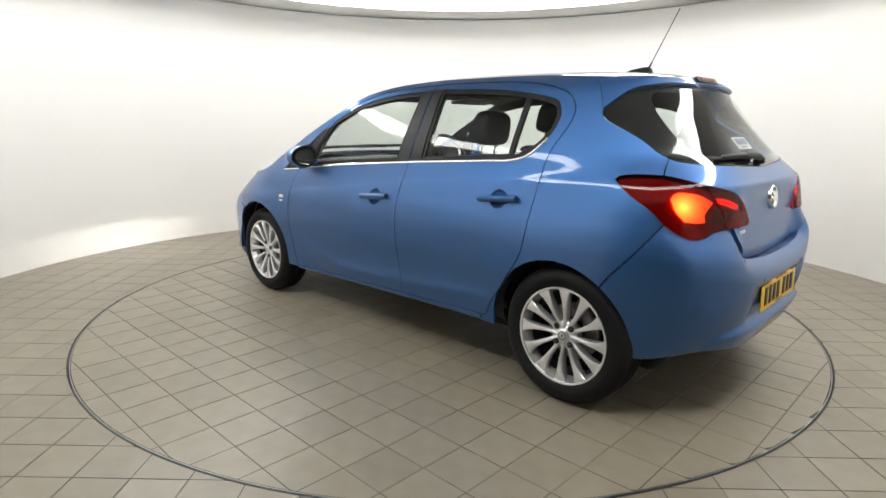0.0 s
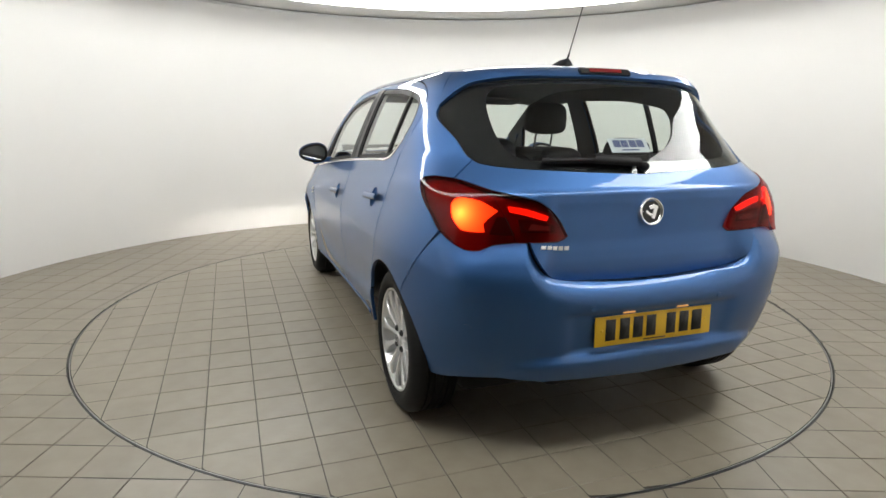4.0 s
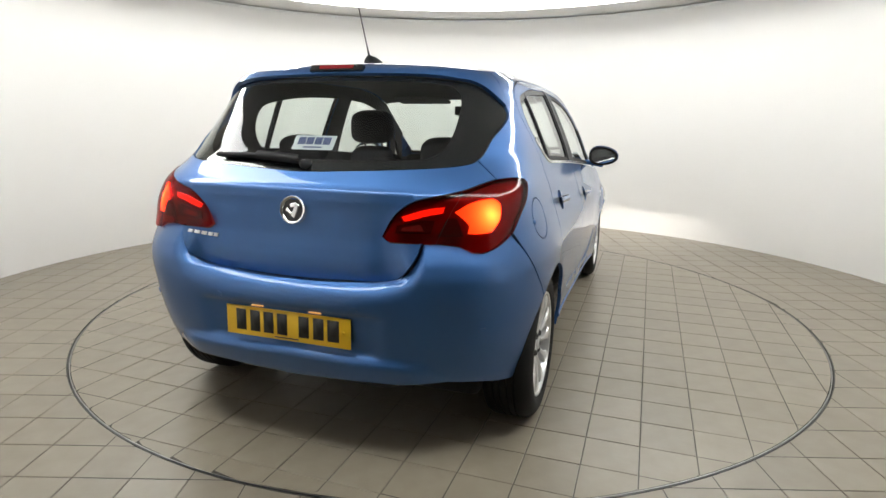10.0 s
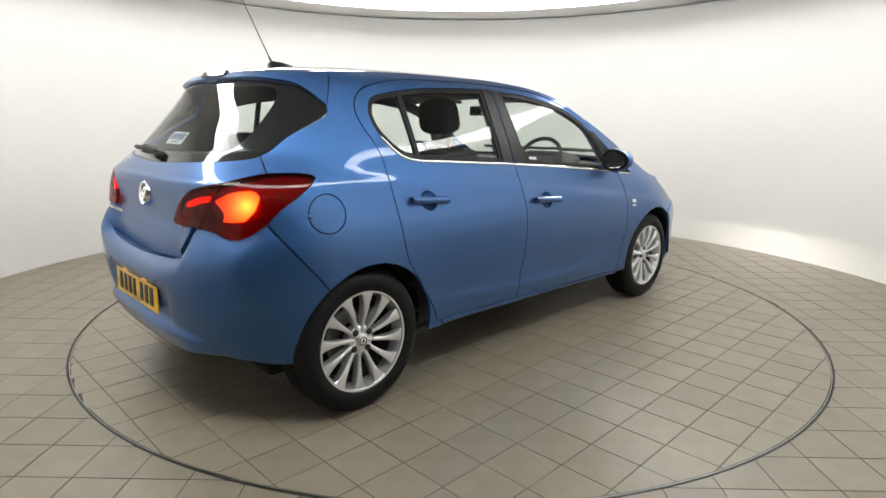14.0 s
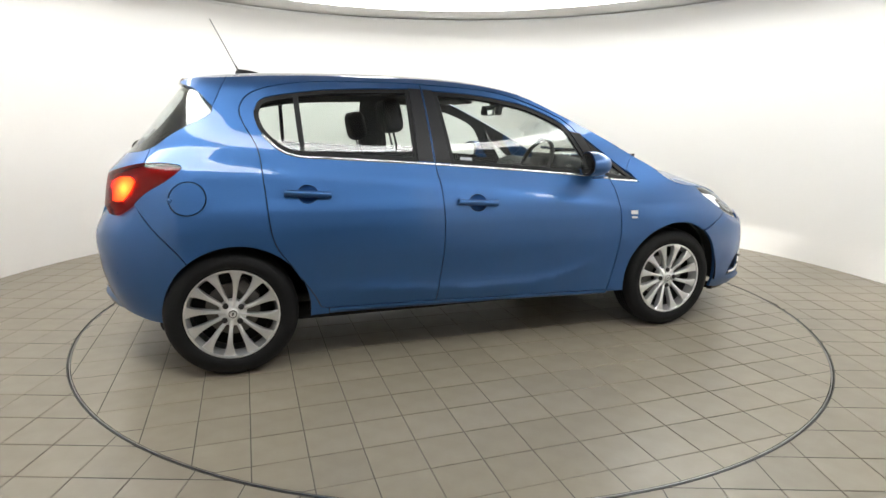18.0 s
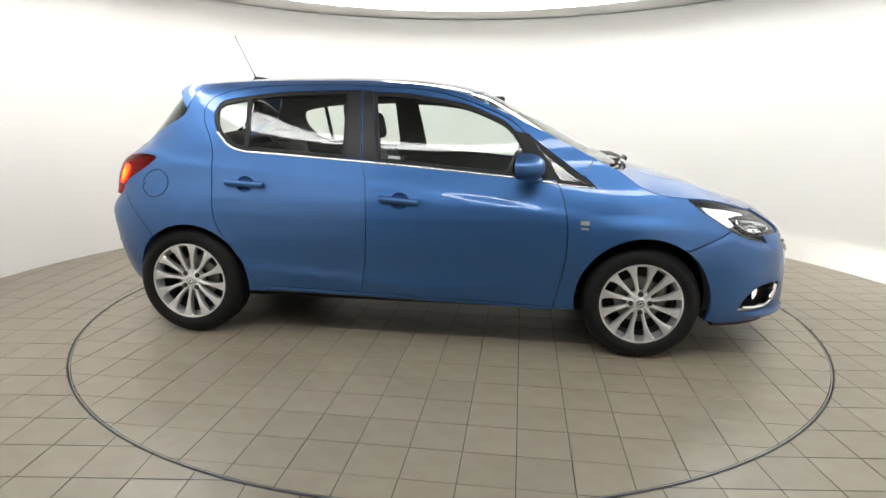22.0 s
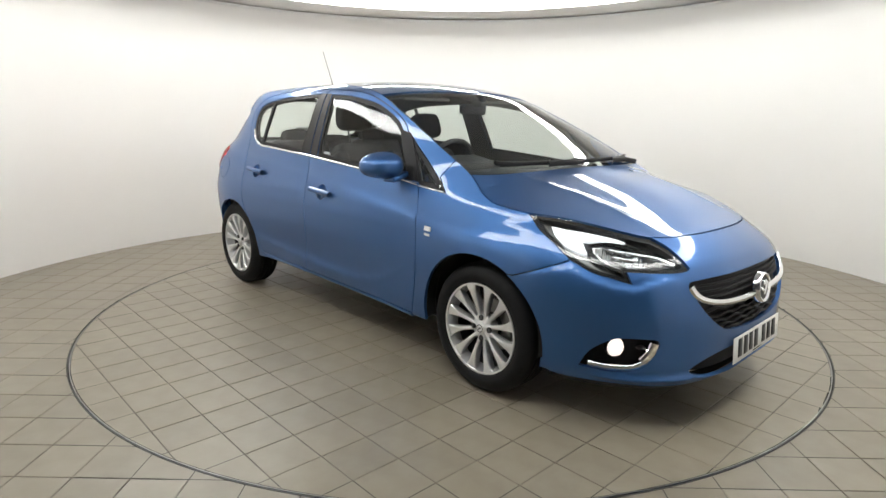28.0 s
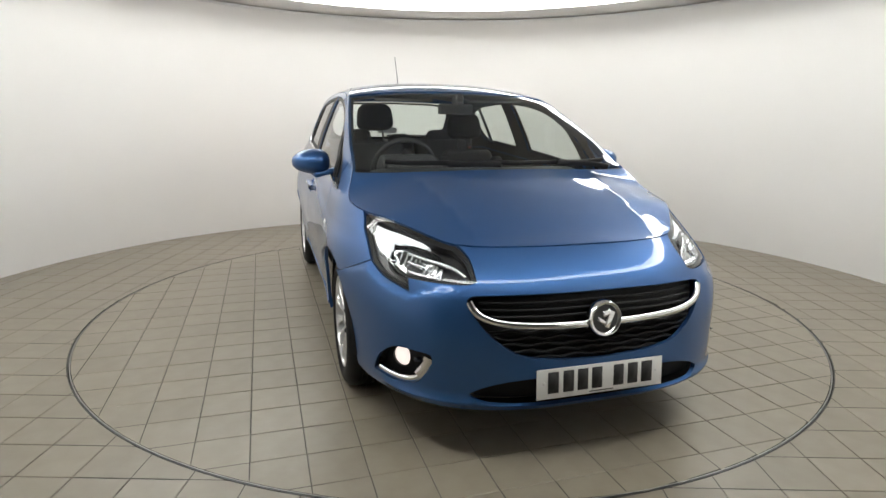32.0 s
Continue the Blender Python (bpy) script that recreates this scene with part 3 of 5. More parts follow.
FRAME = smooth([(-0.268, 1.410), (0.086, 1.385), (0.299, 1.336), (0.51, 1.252), (0.60, 1.192)])
POST = smooth([(0.60, 1.192), (0.70, 1.04), (0.765, 0.925), (0.800, 0.912)])
GLASS_REAR = loop(smooth([(-0.325, 1.019), (-0.745, 1.046), (-0.899, 1.056), (-0.992, 1.084), (-1.074, 1.159), (-1.104, 1.235), (-1.094, 1.284), (-1.057, 1.32), (-0.92, 1.348), (-0.707, 1.371), (-0.335, 1.384)]), straight([(-0.335, 1.384), (-0.325, 1.019)]))
GLASS_FRONT = loop(smooth([(-0.148, 1.008), (0.153, 0.984), (0.627, 0.943), (0.728, 0.930)]), smooth([(0.728, 0.930), (0.66, 1.04), (0.575, 1.175)]), smooth([(0.575, 1.175), (0.50, 1.232), (0.299, 1.312), (0.026, 1.360), (-0.205, 1.376)]), straight([(-0.205, 1.376), (-0.148, 1.008)]))
GLASS_QUARTER = loop(smooth([(0.622, 1.165), (0.75, 1.073), (0.867, 0.988), (0.985, 0.903)]), smooth([(0.985, 0.903), (0.90, 0.908), (0.80, 0.918)]), smooth([(0.80, 0.918), (0.72, 1.03), (0.622, 1.165)]))
LAMP_FRONT_EDGE = smooth([(1.449, 0.850), (1.516, 0.792), (1.59, 0.745), (1.669, 0.689)])
LAMP_LOW = (smooth([(1.669, 0.689), (1.756, 0.651), (1.827, 0.634), (1.893, 0.617)]) + straight([(1.893, 0.617), (1.873, 0.660)]) + smooth([(1.873, 0.660), (2.0, 0.656), (2.099, 0.657), (2.128, 0.667)]) + smooth([(2.128, 0.667), (2.102, 0.70), (2.055, 0.738), (1.98, 0.770)]))
NOSE_SEAM = smooth([(1.669, 0.689), (1.57, 0.645), (1.462, 0.600)])
A_SEAM = math.degrees(math.asin((0.600 - 0.312) / 0.342))
R_SEAM = 180 - math.degrees(math.asin((0.572 - 0.312) / 0.334))
TAIL_SEAM = smooth([(-1.603, 0.845), (-1.516, 0.724), (-1.445, 0.628), arch_line(-1, R_SEAM, R_SEAM - 1)[0]])
TAIL_LAMP_FRONT = smooth([(-1.592, 1.022), (-1.502, 1.023), (-1.434, 1.014), (-1.423, 1.003), (-1.479, 0.95), (-1.554, 0.897), (-1.603, 0.845)])
TAIL_LAMP_LOW = smooth([(-1.603, 0.845), (-1.651, 0.811), (-1.695, 0.792), (-1.739, 0.793), (-1.776, 0.812), (-1.840, 0.820)])
TAIL_LAMP_SPLIT = smooth([(-1.840, 0.820), (-1.794, 0.917), (-1.742, 0.990)])
TAIL_LAMP_TOP = smooth([(-1.742, 0.990), (-1.651, 1.012), (-1.592, 1.022)])
GATE_LAMP_LOW = smooth([(-1.840, 0.820), (-1.879, 0.818), (-1.989, 0.820), (-2.007, 0.834)])
GATE_LAMP_TOP = smooth([(-2.007, 0.834), (-1.965, 0.901), (-1.909, 0.946), (-1.856, 0.965), (-1.742, 0.990)])
GATE_LOW = smooth([(U_REAR, 0.670), (-2.277, 0.672), (-2.097, 0.683), (-2.008, 0.698), (-1.947, 0.723), (-1.904, 0.77), (-1.879, 0.818)])
REAR_GLASS_LOW = smooth([(-1.611, 1.088), (-1.642, 1.076), (-1.758, 1.063), (-2.015, 1.0505), (-2.26, 1.042), (U_REAR, 1.038)])
REAR_GLASS_SIDE = smooth([(-1.295, 1.278), (-1.318, 1.238), (-1.482, 1.163), (-1.577, 1.101), (-1.611, 1.088)])
REAR_GLASS_TOP = smooth([(U_REAR, 1.392), (-2.1, 1.390), (-1.66, 1.385), (-1.48, 1.370), (-1.385, 1.348), (-1.295, 1.278)])
SPOILER_SIDE = straight([(-1.222, float(EDGE(-1.222))), (-1.295, 1.278)])
GRILLE = smooth([(U_FRONT, 0.628), (2.353, 0.627), (2.17, 0.622), (2.112, 0.608), (2.15, 0.546), (2.20, 0.49), (2.26, 0.442), (2.32, 0.413), (2.44, 0.395), (U_FRONT, 0.386)])
INTAKE = smooth([(U_FRONT, 0.330), (2.353, 0.325), (2.215, 0.306), (2.135, 0.268), (2.18, 0.246), (2.30, 0.238), (2.45, 0.230), (U_FRONT, 0.228)])
FOG = loop(smooth([(1.73, 0.271), (1.768, 0.34), (1.843, 0.395), (1.90, 0.404)]), smooth([(1.90, 0.404), (1.949, 0.404), (1.999, 0.398), (2.003, 0.37)]), smooth([(2.003, 0.37), (1.957, 0.297), (1.92, 0.276)]), smooth([(1.92, 0.276), (1.83, 0.264), (1.73, 0.271)]))
FA1 = -16.0

HANDLES = {1: (-0.020, 0.808), -1: (-0.884, 0.875)}


def cup_loop(which):
    x, z = HANDLES[which]
    return loop([(x + 0.048 * math.cos(a * 0.2618), z + 0.042 * math.sin(a * 0.2618)) for a in range(24)])


def gate_shape(u, z):
    """The tailgate: sunk towards its lower edge, with a sharp ledge under the screen."""
    mid = 1 / (1 + np.exp((u + 1.96) * 60))
    ledge = 0.003 * np.exp(-((z - 0.975) / 0.010) ** 2) / (1 + np.exp((u + 1.84) * 66))
    return ledge - SINK(z) * mid - 0.004 * np.exp(-((z - 0.92) / 0.04) ** 2) * mid


UPPER = np.array(sorted(GATE_LOW + TAIL_LAMP_LOW))


def rear_shape(u, z):
    """The rear bumper: a rolled upper edge, a recess for the number plate and a lower lip between the wheels."""
    over = np.clip(np.interp(u, UPPER[:, 0], UPPER[:, 1]) - z, 0, 1)
    deep = 0.014 + 0.030 / (1 + np.exp((u + 1.915) * 60))
    bulge = 0.008 * np.exp(-((z - 0.68) / 0.065) ** 2 - ((u + 1.77) / 0.14) ** 4)
    roll = -deep * np.clip(1 - over / 0.085, 0, 1) ** 2.0
    hole = -0.018 / (1 + np.exp((u + 2.035) * 70)) / (1 + np.exp((z - 0.562) * 180)) / (1 + np.exp((0.405 - z) * 260))
    line = np.interp(u, [-2.4, -1.95, -1.86, -1.79], [0.408, 0.396, 0.382, 0.34])
    lip = np.interp(u, [-1.93, -1.79], [0.027, 0.0]) / (1 + np.exp((z - line) / 0.0048))
    return roll + bulge + hole + lip


def front_shape(u, z):
    """The front bumper: a shelf under the lamps and a lower lip."""
    shelf = np.interp(u, [1.55, 1.67, 1.75, 1.83, 1.90, 1.96, 2.03, 2.10, 2.2], [0.63, 0.662, 0.626, 0.606, 0.595, 0.618, 0.634, 0.622, 0.62])
    side = 1 / (1 + np.exp((u - 2.07) * 60))
    lip = 0.018 / (1 + np.exp((1.80 - u) * 40)) * np.exp(-((z - 0.236 - 0.03 * np.clip(1.95 - u, 0, 1)) / 0.014) ** 2)
    return lip + side * (0.010 / (1 + np.exp((z - shelf) / 0.006)) - 0.010 / (1 + np.exp((z - 0.47) / 0.05)))


# painted panels
part("front_bumper", whole(patch(loop(
    rim_line(U_FRONT, 1.98), LAMP_LOW[::-1], NOSE_SEAM, arch_line(1, A_SEAM, FA1), smooth([(1.60, 0.215), (1.653, 0.205), (1.88, 0.206), (2.1, 0.198), (U_FRONT, 0.195)]),
    INTAKE[::-1], GRILLE[::-1]), [FOG], swell=front_shape, cell=0.018)), M["paint"], car)
fender = pair("front_wing", patch(loop(rim_line(1.449, 0.985), straight(TOP_SEAM), smooth([(0.925, 0.962), QUARTER_TIP]), smooth([QUARTER_TIP, (0.90, 0.900), (0.800, 0.912)]), FRONT_EDGE[::-1],
                                       straight([(0.80, 0.270), (0.80, 0.258), (0.909, 0.258)]), arch_line(1, 189, A_SEAM), NOSE_SEAM[::-1], LAMP_FRONT_EDGE[::-1])), M["paint"], (car, car))
side = pair("side_frame", patch(loop(straight([TOP_SEAM[1], TOP_SEAM[0]]), rim_line(0.985, -1.222), SPOILER_SIDE, REAR_GLASS_SIDE, straight([(-1.611, 1.088), (-1.592, 1.022)]), TAIL_LAMP_FRONT, TAIL_SEAM,
                                     arch_line(-1, R_SEAM, -7), straight([(-0.888, 0.274), (-0.80, 0.274), (-0.80, 0.306)]), REAR_EDGE, FRAME, POST,
                                     smooth([(0.800, 0.912), (0.90, 0.900), QUARTER_TIP]), smooth([QUARTER_TIP, (0.925, 0.962)])), [shrink(GLASS_QUARTER, -0.004)] + [loop([(-1.397 + 0.0705 * math.cos(a * 0.2618), 0.868 + 0.074 * math.sin(a * 0.2618)) for a in range(24)])]), M["paint"], (car, car))
door_f = pair("front_door", patch(loop(straight([(0.800, 0.270), (0.3, 0.281), (-0.240, 0.294)]), SPLIT, FRAME, POST, FRONT_EDGE[::-1]), [GLASS_FRONT, cup_loop(1)], cell=0.017), M["paint"], (car, car))
door_r = pair("rear_door", patch(loop(SPLIT[::-1], straight([(-0.240, 0.294), (-0.80, 0.306)]), REAR_EDGE), [GLASS_REAR, cup_loop(-1)], cell=0.017), M["paint"], (car, car))
sill = pair("sill", patch(loop(straight([(0.80, 0.270), (0.3, 0.281), (-0.240, 0.294), (-0.80, 0.306)]), straight([(-0.80, 0.306), (-0.80, 0.272), (0.80, 0.242), (0.80, 0.270)])), cell=0.009, swell=lambda u, z: 0.006 - 30.0 * (z - 0.2785 + 0.0195 * u) ** 2), M["paint"], (car, car))
bumper_r = part("rear_bumper", whole(patch(loop(GATE_LOW, straight([(-1.879, 0.818), (-1.840, 0.820)]), TAIL_LAMP_LOW[::-1], TAIL_SEAM, arch_line(-1, R_SEAM, 186),
                                                  smooth([(-1.548, 0.279), (-1.600, 0.284), (-1.70, 0.303), (-1.85, 0.317), (-2.0, 0.321), (-2.2, 0.314), (U_REAR, 0.304)])),
                                                  swell=rear_shape, cell=0.012, flange=0.06)), M["paint"], car)
gate = part("tailgate", whole(patch(loop(GATE_LOW, straight([(-1.879, 0.818), (-1.875, 0.8185)]), GATE_LAMP_LOW[3:], GATE_LAMP_TOP, TAIL_LAMP_TOP, straight([(-1.592, 1.022), (-1.611, 1.088)]), REAR_GLASS_LOW),
                                      swell=gate_shape, cell=0.018)), M["paint"], car)

# roof, bonnet and glass on top

def rim_xy(u0, u1):
    us = np.linspace(u0, u1, max(3, int(abs(u1 - u0) / 0.014)))
    p = skin(us, EDGE(us))
    return [(float(a), float(b)) for a, b in p[:, :2]]


def spread(a, b, bulge):
    """A bowed line across the car between right and left edge points at x=a, with its middle at x=b."""
    w = float(np.interp(a, RIM_X, RIM_Y))
    return [(a + (b - a) * (1 - (y / w) ** 2) ** bulge, -y) for y in np.linspace(w, -w, 60)]


top_ends = (99.0,)
roof_f, roof_r = spread(0.30, 0.385, 1.0), spread(-1.222, -1.235, 1.0)
roof = part("roof", patch(loop([(x, -y) for x, y in rim_xy(0.30, -1.222)], [(x, -y) for x, y in roof_r], rim_xy(-1.222, 0.30), roof_f), form=top, ends=top_ends), M["paint"], car)
SCREEN_LOW = spread(1.075, 1.205, 0.8)
screen = part("windscreen", patch(loop([(x, -y) for x, y in roof_f], rim_xy(0.30, 1.075), SCREEN_LOW, [(x, -y) for x, y in rim_xy(1.075, 0.30)]), form=top, off=-0.004, ends=top_ends), M["glass"], car)
HOOD_BACK = spread(1.10, 1.222, 0.8)
cowl = part("cowl", patch(loop([(x, -y) for x, y in SCREEN_LOW], rim_xy(1.075, 1.10), HOOD_BACK, [(x, -y) for x, y in rim_xy(1.10, 1.075)]), form=top, off=-0.014, ends=top_ends), M["black"], car)
bonnet = part("bonnet", patch(loop([(x, -y) for x, y in HOOD_BACK], rim_xy(1.10, U_FRONT), [(x, -y) for x, y in rim_xy(U_FRONT, 1.10)]), form=top, ends=top_ends), M["paint"], car)
spoiler = part("roof_spoiler", merged(whole(patch(loop(REAR_GLASS_TOP, SPOILER_SIDE[::-1], rim_line(-1.222, U_REAR)), gap=0.001, swell=lambda u, z: 0.016 * np.clip((u + 1.24) / -0.2, 0, 1) * np.clip((1.43 - z) / 0.03, 0, 1))),
                                      patch(loop([(x, -y) for x, y in rim_xy(-1.222, U_REAR)], rim_xy(U_REAR, -1.222), roof_r), form=top, gap=0.0, flange=0.0, ends=top_ends)), M["paint"], car)

# windows
for name, outline, doors in (("rear_window", GLASS_REAR, door_r), ("front_window", GLASS_FRONT, door_f), ("quarter_window", GLASS_QUARTER, side)):
    pair("window_seal", patch(outline, [shrink(outline, 0.020)], off=-0.003, gap=0.0, flange=0.01, cell=0.05), M["black"], doors)
    for ob in pair("pane", patch(shrink(outline, 0.012), off=-0.007, gap=0.0, flange=0.0, cell=0.04), M["glass"], doors):
        ob.visible_shadow = False
screen.visible_shadow = False
pair("black_pillar", patch(loop(straight([(-0.325, 1.022), (-0.335, 1.386)]), straight([(-0.335, 1.386), (-0.270, 1.384), (-0.240, 1.016)])), gap=0.001, off=0.002), M["gloss_pillar"], door_r)
pair("black_pillar", patch(loop(straight([(-0.150, 1.008), (-0.207, 1.379), (-0.262, 1.384), (-0.233, 1.014)])), gap=0.001, off=0.002), M["gloss_pillar"], door_f)
pair("window_bar", patch(loop(straight([(-0.905, 1.058), (-0.922, 1.346), (-0.897, 1.350), (-0.880, 1.056)])), gap=0.0, off=-0.001), M["black"], door_r)
pair("window_bar", patch(loop(POST[2:-3], [(x + 0.028, z - 0.004) for x, z in POST[2:-3][::-1]]), gap=0.0, off=0.001), M["black"], side)
pair("window_bar", patch(loop(POST[2:-3], smooth([(0.728, 0.930), (0.66, 1.04), (0.575, 1.175)])), gap=0.0, off=0.0015, flange=0.004, cell=0.02), M["black"], door_f)
pair("chrome_strip", ribbon(smooth([(-1.074, 1.152), (-0.992, 1.077), (-0.899, 1.049), (-0.745, 1.039), (-0.24, 1.007)]), 0.013, 0.005), M["chrome"], door_r, "chrome strip under the windows")
pair("chrome_strip", ribbon(smooth([(-0.232, 1.006), (0.153, 0.977), (0.627, 0.936), (0.79, 0.917)]), 0.013, 0.005), M["chrome"], door_f, "chrome strip under the windows")
pair("chrome_strip", ribbon(smooth([(0.805, 0.912), (0.90, 0.903), (0.985, 0.896)]), 0.010, 0.004), M["chrome"], side)

REAR_GLASS = loop(REAR_GLASS_LOW, REAR_GLASS_TOP, REAR_GLASS_SIDE)
glass_r = part("rear_screen", whole(patch(REAR_GLASS, off=-0.004, cell=0.04)), M["glass"], car)
glass_r.visible_shadow = False
CLEAR_ZONE = smooth([(U_REAR, 1.082), (-2.1, 1.085), (-1.87, 1.09), (-1.76, 1.105), (-1.66, 1.165), (-1.53, 1.29), (-1.51, 1.34), (-1.56, 1.358), (-1.70, 1.368), (-2.1, 1.374), (U_REAR, 1.374)])
part("black_border", whole(patch(loop(REAR_GLASS_LOW, CLEAR_ZONE, REAR_GLASS_TOP, REAR_GLASS_SIDE), off=-0.007, flange=0, gap=0.001)), M["gloss_black"], glass_r)
cap_loop = loop([(-1.397 + 0.0705 * math.cos(a * 0.2618), 0.868 + 0.074 * math.sin(a * 0.2618)) for a in range(24)])
flap = part("fuel_flap", patch(cap_loop), M["paint"], car)
knob = skin(-1.463, 0.862)[0]
part("flap_hinge", turned(lathe([(0.0, 0.008), (0.008, 0.006), (0.011, 0.0), (0.011, -0.006)], 16), Matrix.Translation(tuple(knob)) @ Matrix.Rotation(radians(90), 4, "X")), M["paint"], flap)
part("side_cover", flipped(patch(cap_loop, gap=-0.004, flange=0)), M["paint"], side[1])

# dark inside of the body, wheel houses and floor
inner = patch(loop(straight([(U_REAR, 0.36), (-1.589, 0.36)]), arch_line(-1, 186, -12, 0.02), straight([(-0.86, 0.26), (0.88, 0.25)]), arch_line(1, 192, -16, 0.02), straight([(1.62, 0.23), (U_FRONT, 0.23)]),
                   straight([(U_FRONT, 0.72), (1.62, 0.72), (1.2, 0.86)]), straight([(1.2, 0.86), (0.95, 0.885), (0.153, 0.965), (-0.9, 1.035), (-1.352, 1.02), (-1.594, 0.98), (U_REAR, 1.0)])), off=-0.09, gap=0.0, flange=0.0, cell=0.06)
part("inner_panel", whole(inner), M["trim"], car)
upper = patch(loop(rim_line(0.80, -1.222), SPOILER_SIDE, REAR_GLASS_SIDE, straight([(-1.611, 1.088), (-1.585, 1.0), (-1.1, 1.02)]), straight([(-1.1, 1.02), (0.85, 0.89), (0.96, 0.91), (0.80, 1.10)])), [shrink(GLASS_REAR, 0.016), shrink(GLASS_FRONT, 0.016), shrink(GLASS_QUARTER, 0.016)], off=-0.03, gap=0.0, flange=0.0, cell=0.06)
part("pillar_trim", whole(upper), M["trim"], car)
part("headliner", patch(loop([(x, -y * 0.97) for x, y in rim_xy(0.30, -1.222)], rim_xy(-1.222, 0.30), roof_f), form=top, off=-0.035, gap=0.02, flange=0, cell=0.06, ends=top_ends), M["headliner"], car)
for which in (1, -1):
    cx, cz, r = ARCH[which]
    for s in (-1, 1):
        bm = lathe([(r + 0.004, 0.0), (r + 0.02, 0.05), (r + 0.02, 0.34), (0.0, 0.34)], 40, axis="Y", arc=194, start=-7)
        if s > 0:
            bmesh.ops.scale(bm, vec=(1, -1, 1), verts=bm.verts)
        bmesh.ops.translate(bm, vec=(cx, s * (0.83 if which > 0 else 0.735), cz), verts=bm.verts)
        part("wheel_house", bm, M["liner"], car)
part("underbody", box(3.3, 1.30, 0.09, 0.03, (0.05, 0, 0.235)), M["liner"], car)
part("exhaust_silencer", box(0.30, 0.75, 0.16, 0.06, (-1.58, 0.0, 0.29)), M["liner"], car)
# ------------------------------------------------------------ wheels
def spoke():
    """One spoke, along +x, its face towards +y."""
    bm = bmesh.new()
    rows = []
    for r, w, face, back in ((0.035, 0.0105, -0.026, -0.05), (0.062, 0.0100, -0.026, -0.052), (0.085, 0.0095, -0.022, -0.054), (0.12, 0.0108, -0.015, -0.054), (0.155, 0.0140, -0.010, -0.052), (0.180, 0.0190, -0.008, -0.050), (0.198, 0.0245, -0.007, -0.046), (0.209, 0.0305, -0.0075, -0.042), (0.2155, 0.039, -0.009, -0.040)):
        skew = 0.004 * math.sin((r - 0.04) / 0.173 * math.pi)
        rows.append([bm.verts.new(v) for v in ((r, back, skew - w * 0.8), (r, face - 0.008, skew - w), (r, face - 0.0035, skew - w * 0.86), (r, face, skew - w * 0.1), (r, face - 0.0035, skew + w * 0.86), (r, face - 0.008, skew + w), (r, back, skew + w * 0.8))])
    for a, b in zip(rows, rows[1:]):
        for i in range(6):
            bm.faces.new((a[i], a[i + 1], b[i + 1], b[i]))
    for row in (rows[0], rows[-1]):
        bm.faces.new(row)
    bmesh.ops.recalc_face_normals(bm, faces=bm.faces)
    return sharpen(bm, 28)


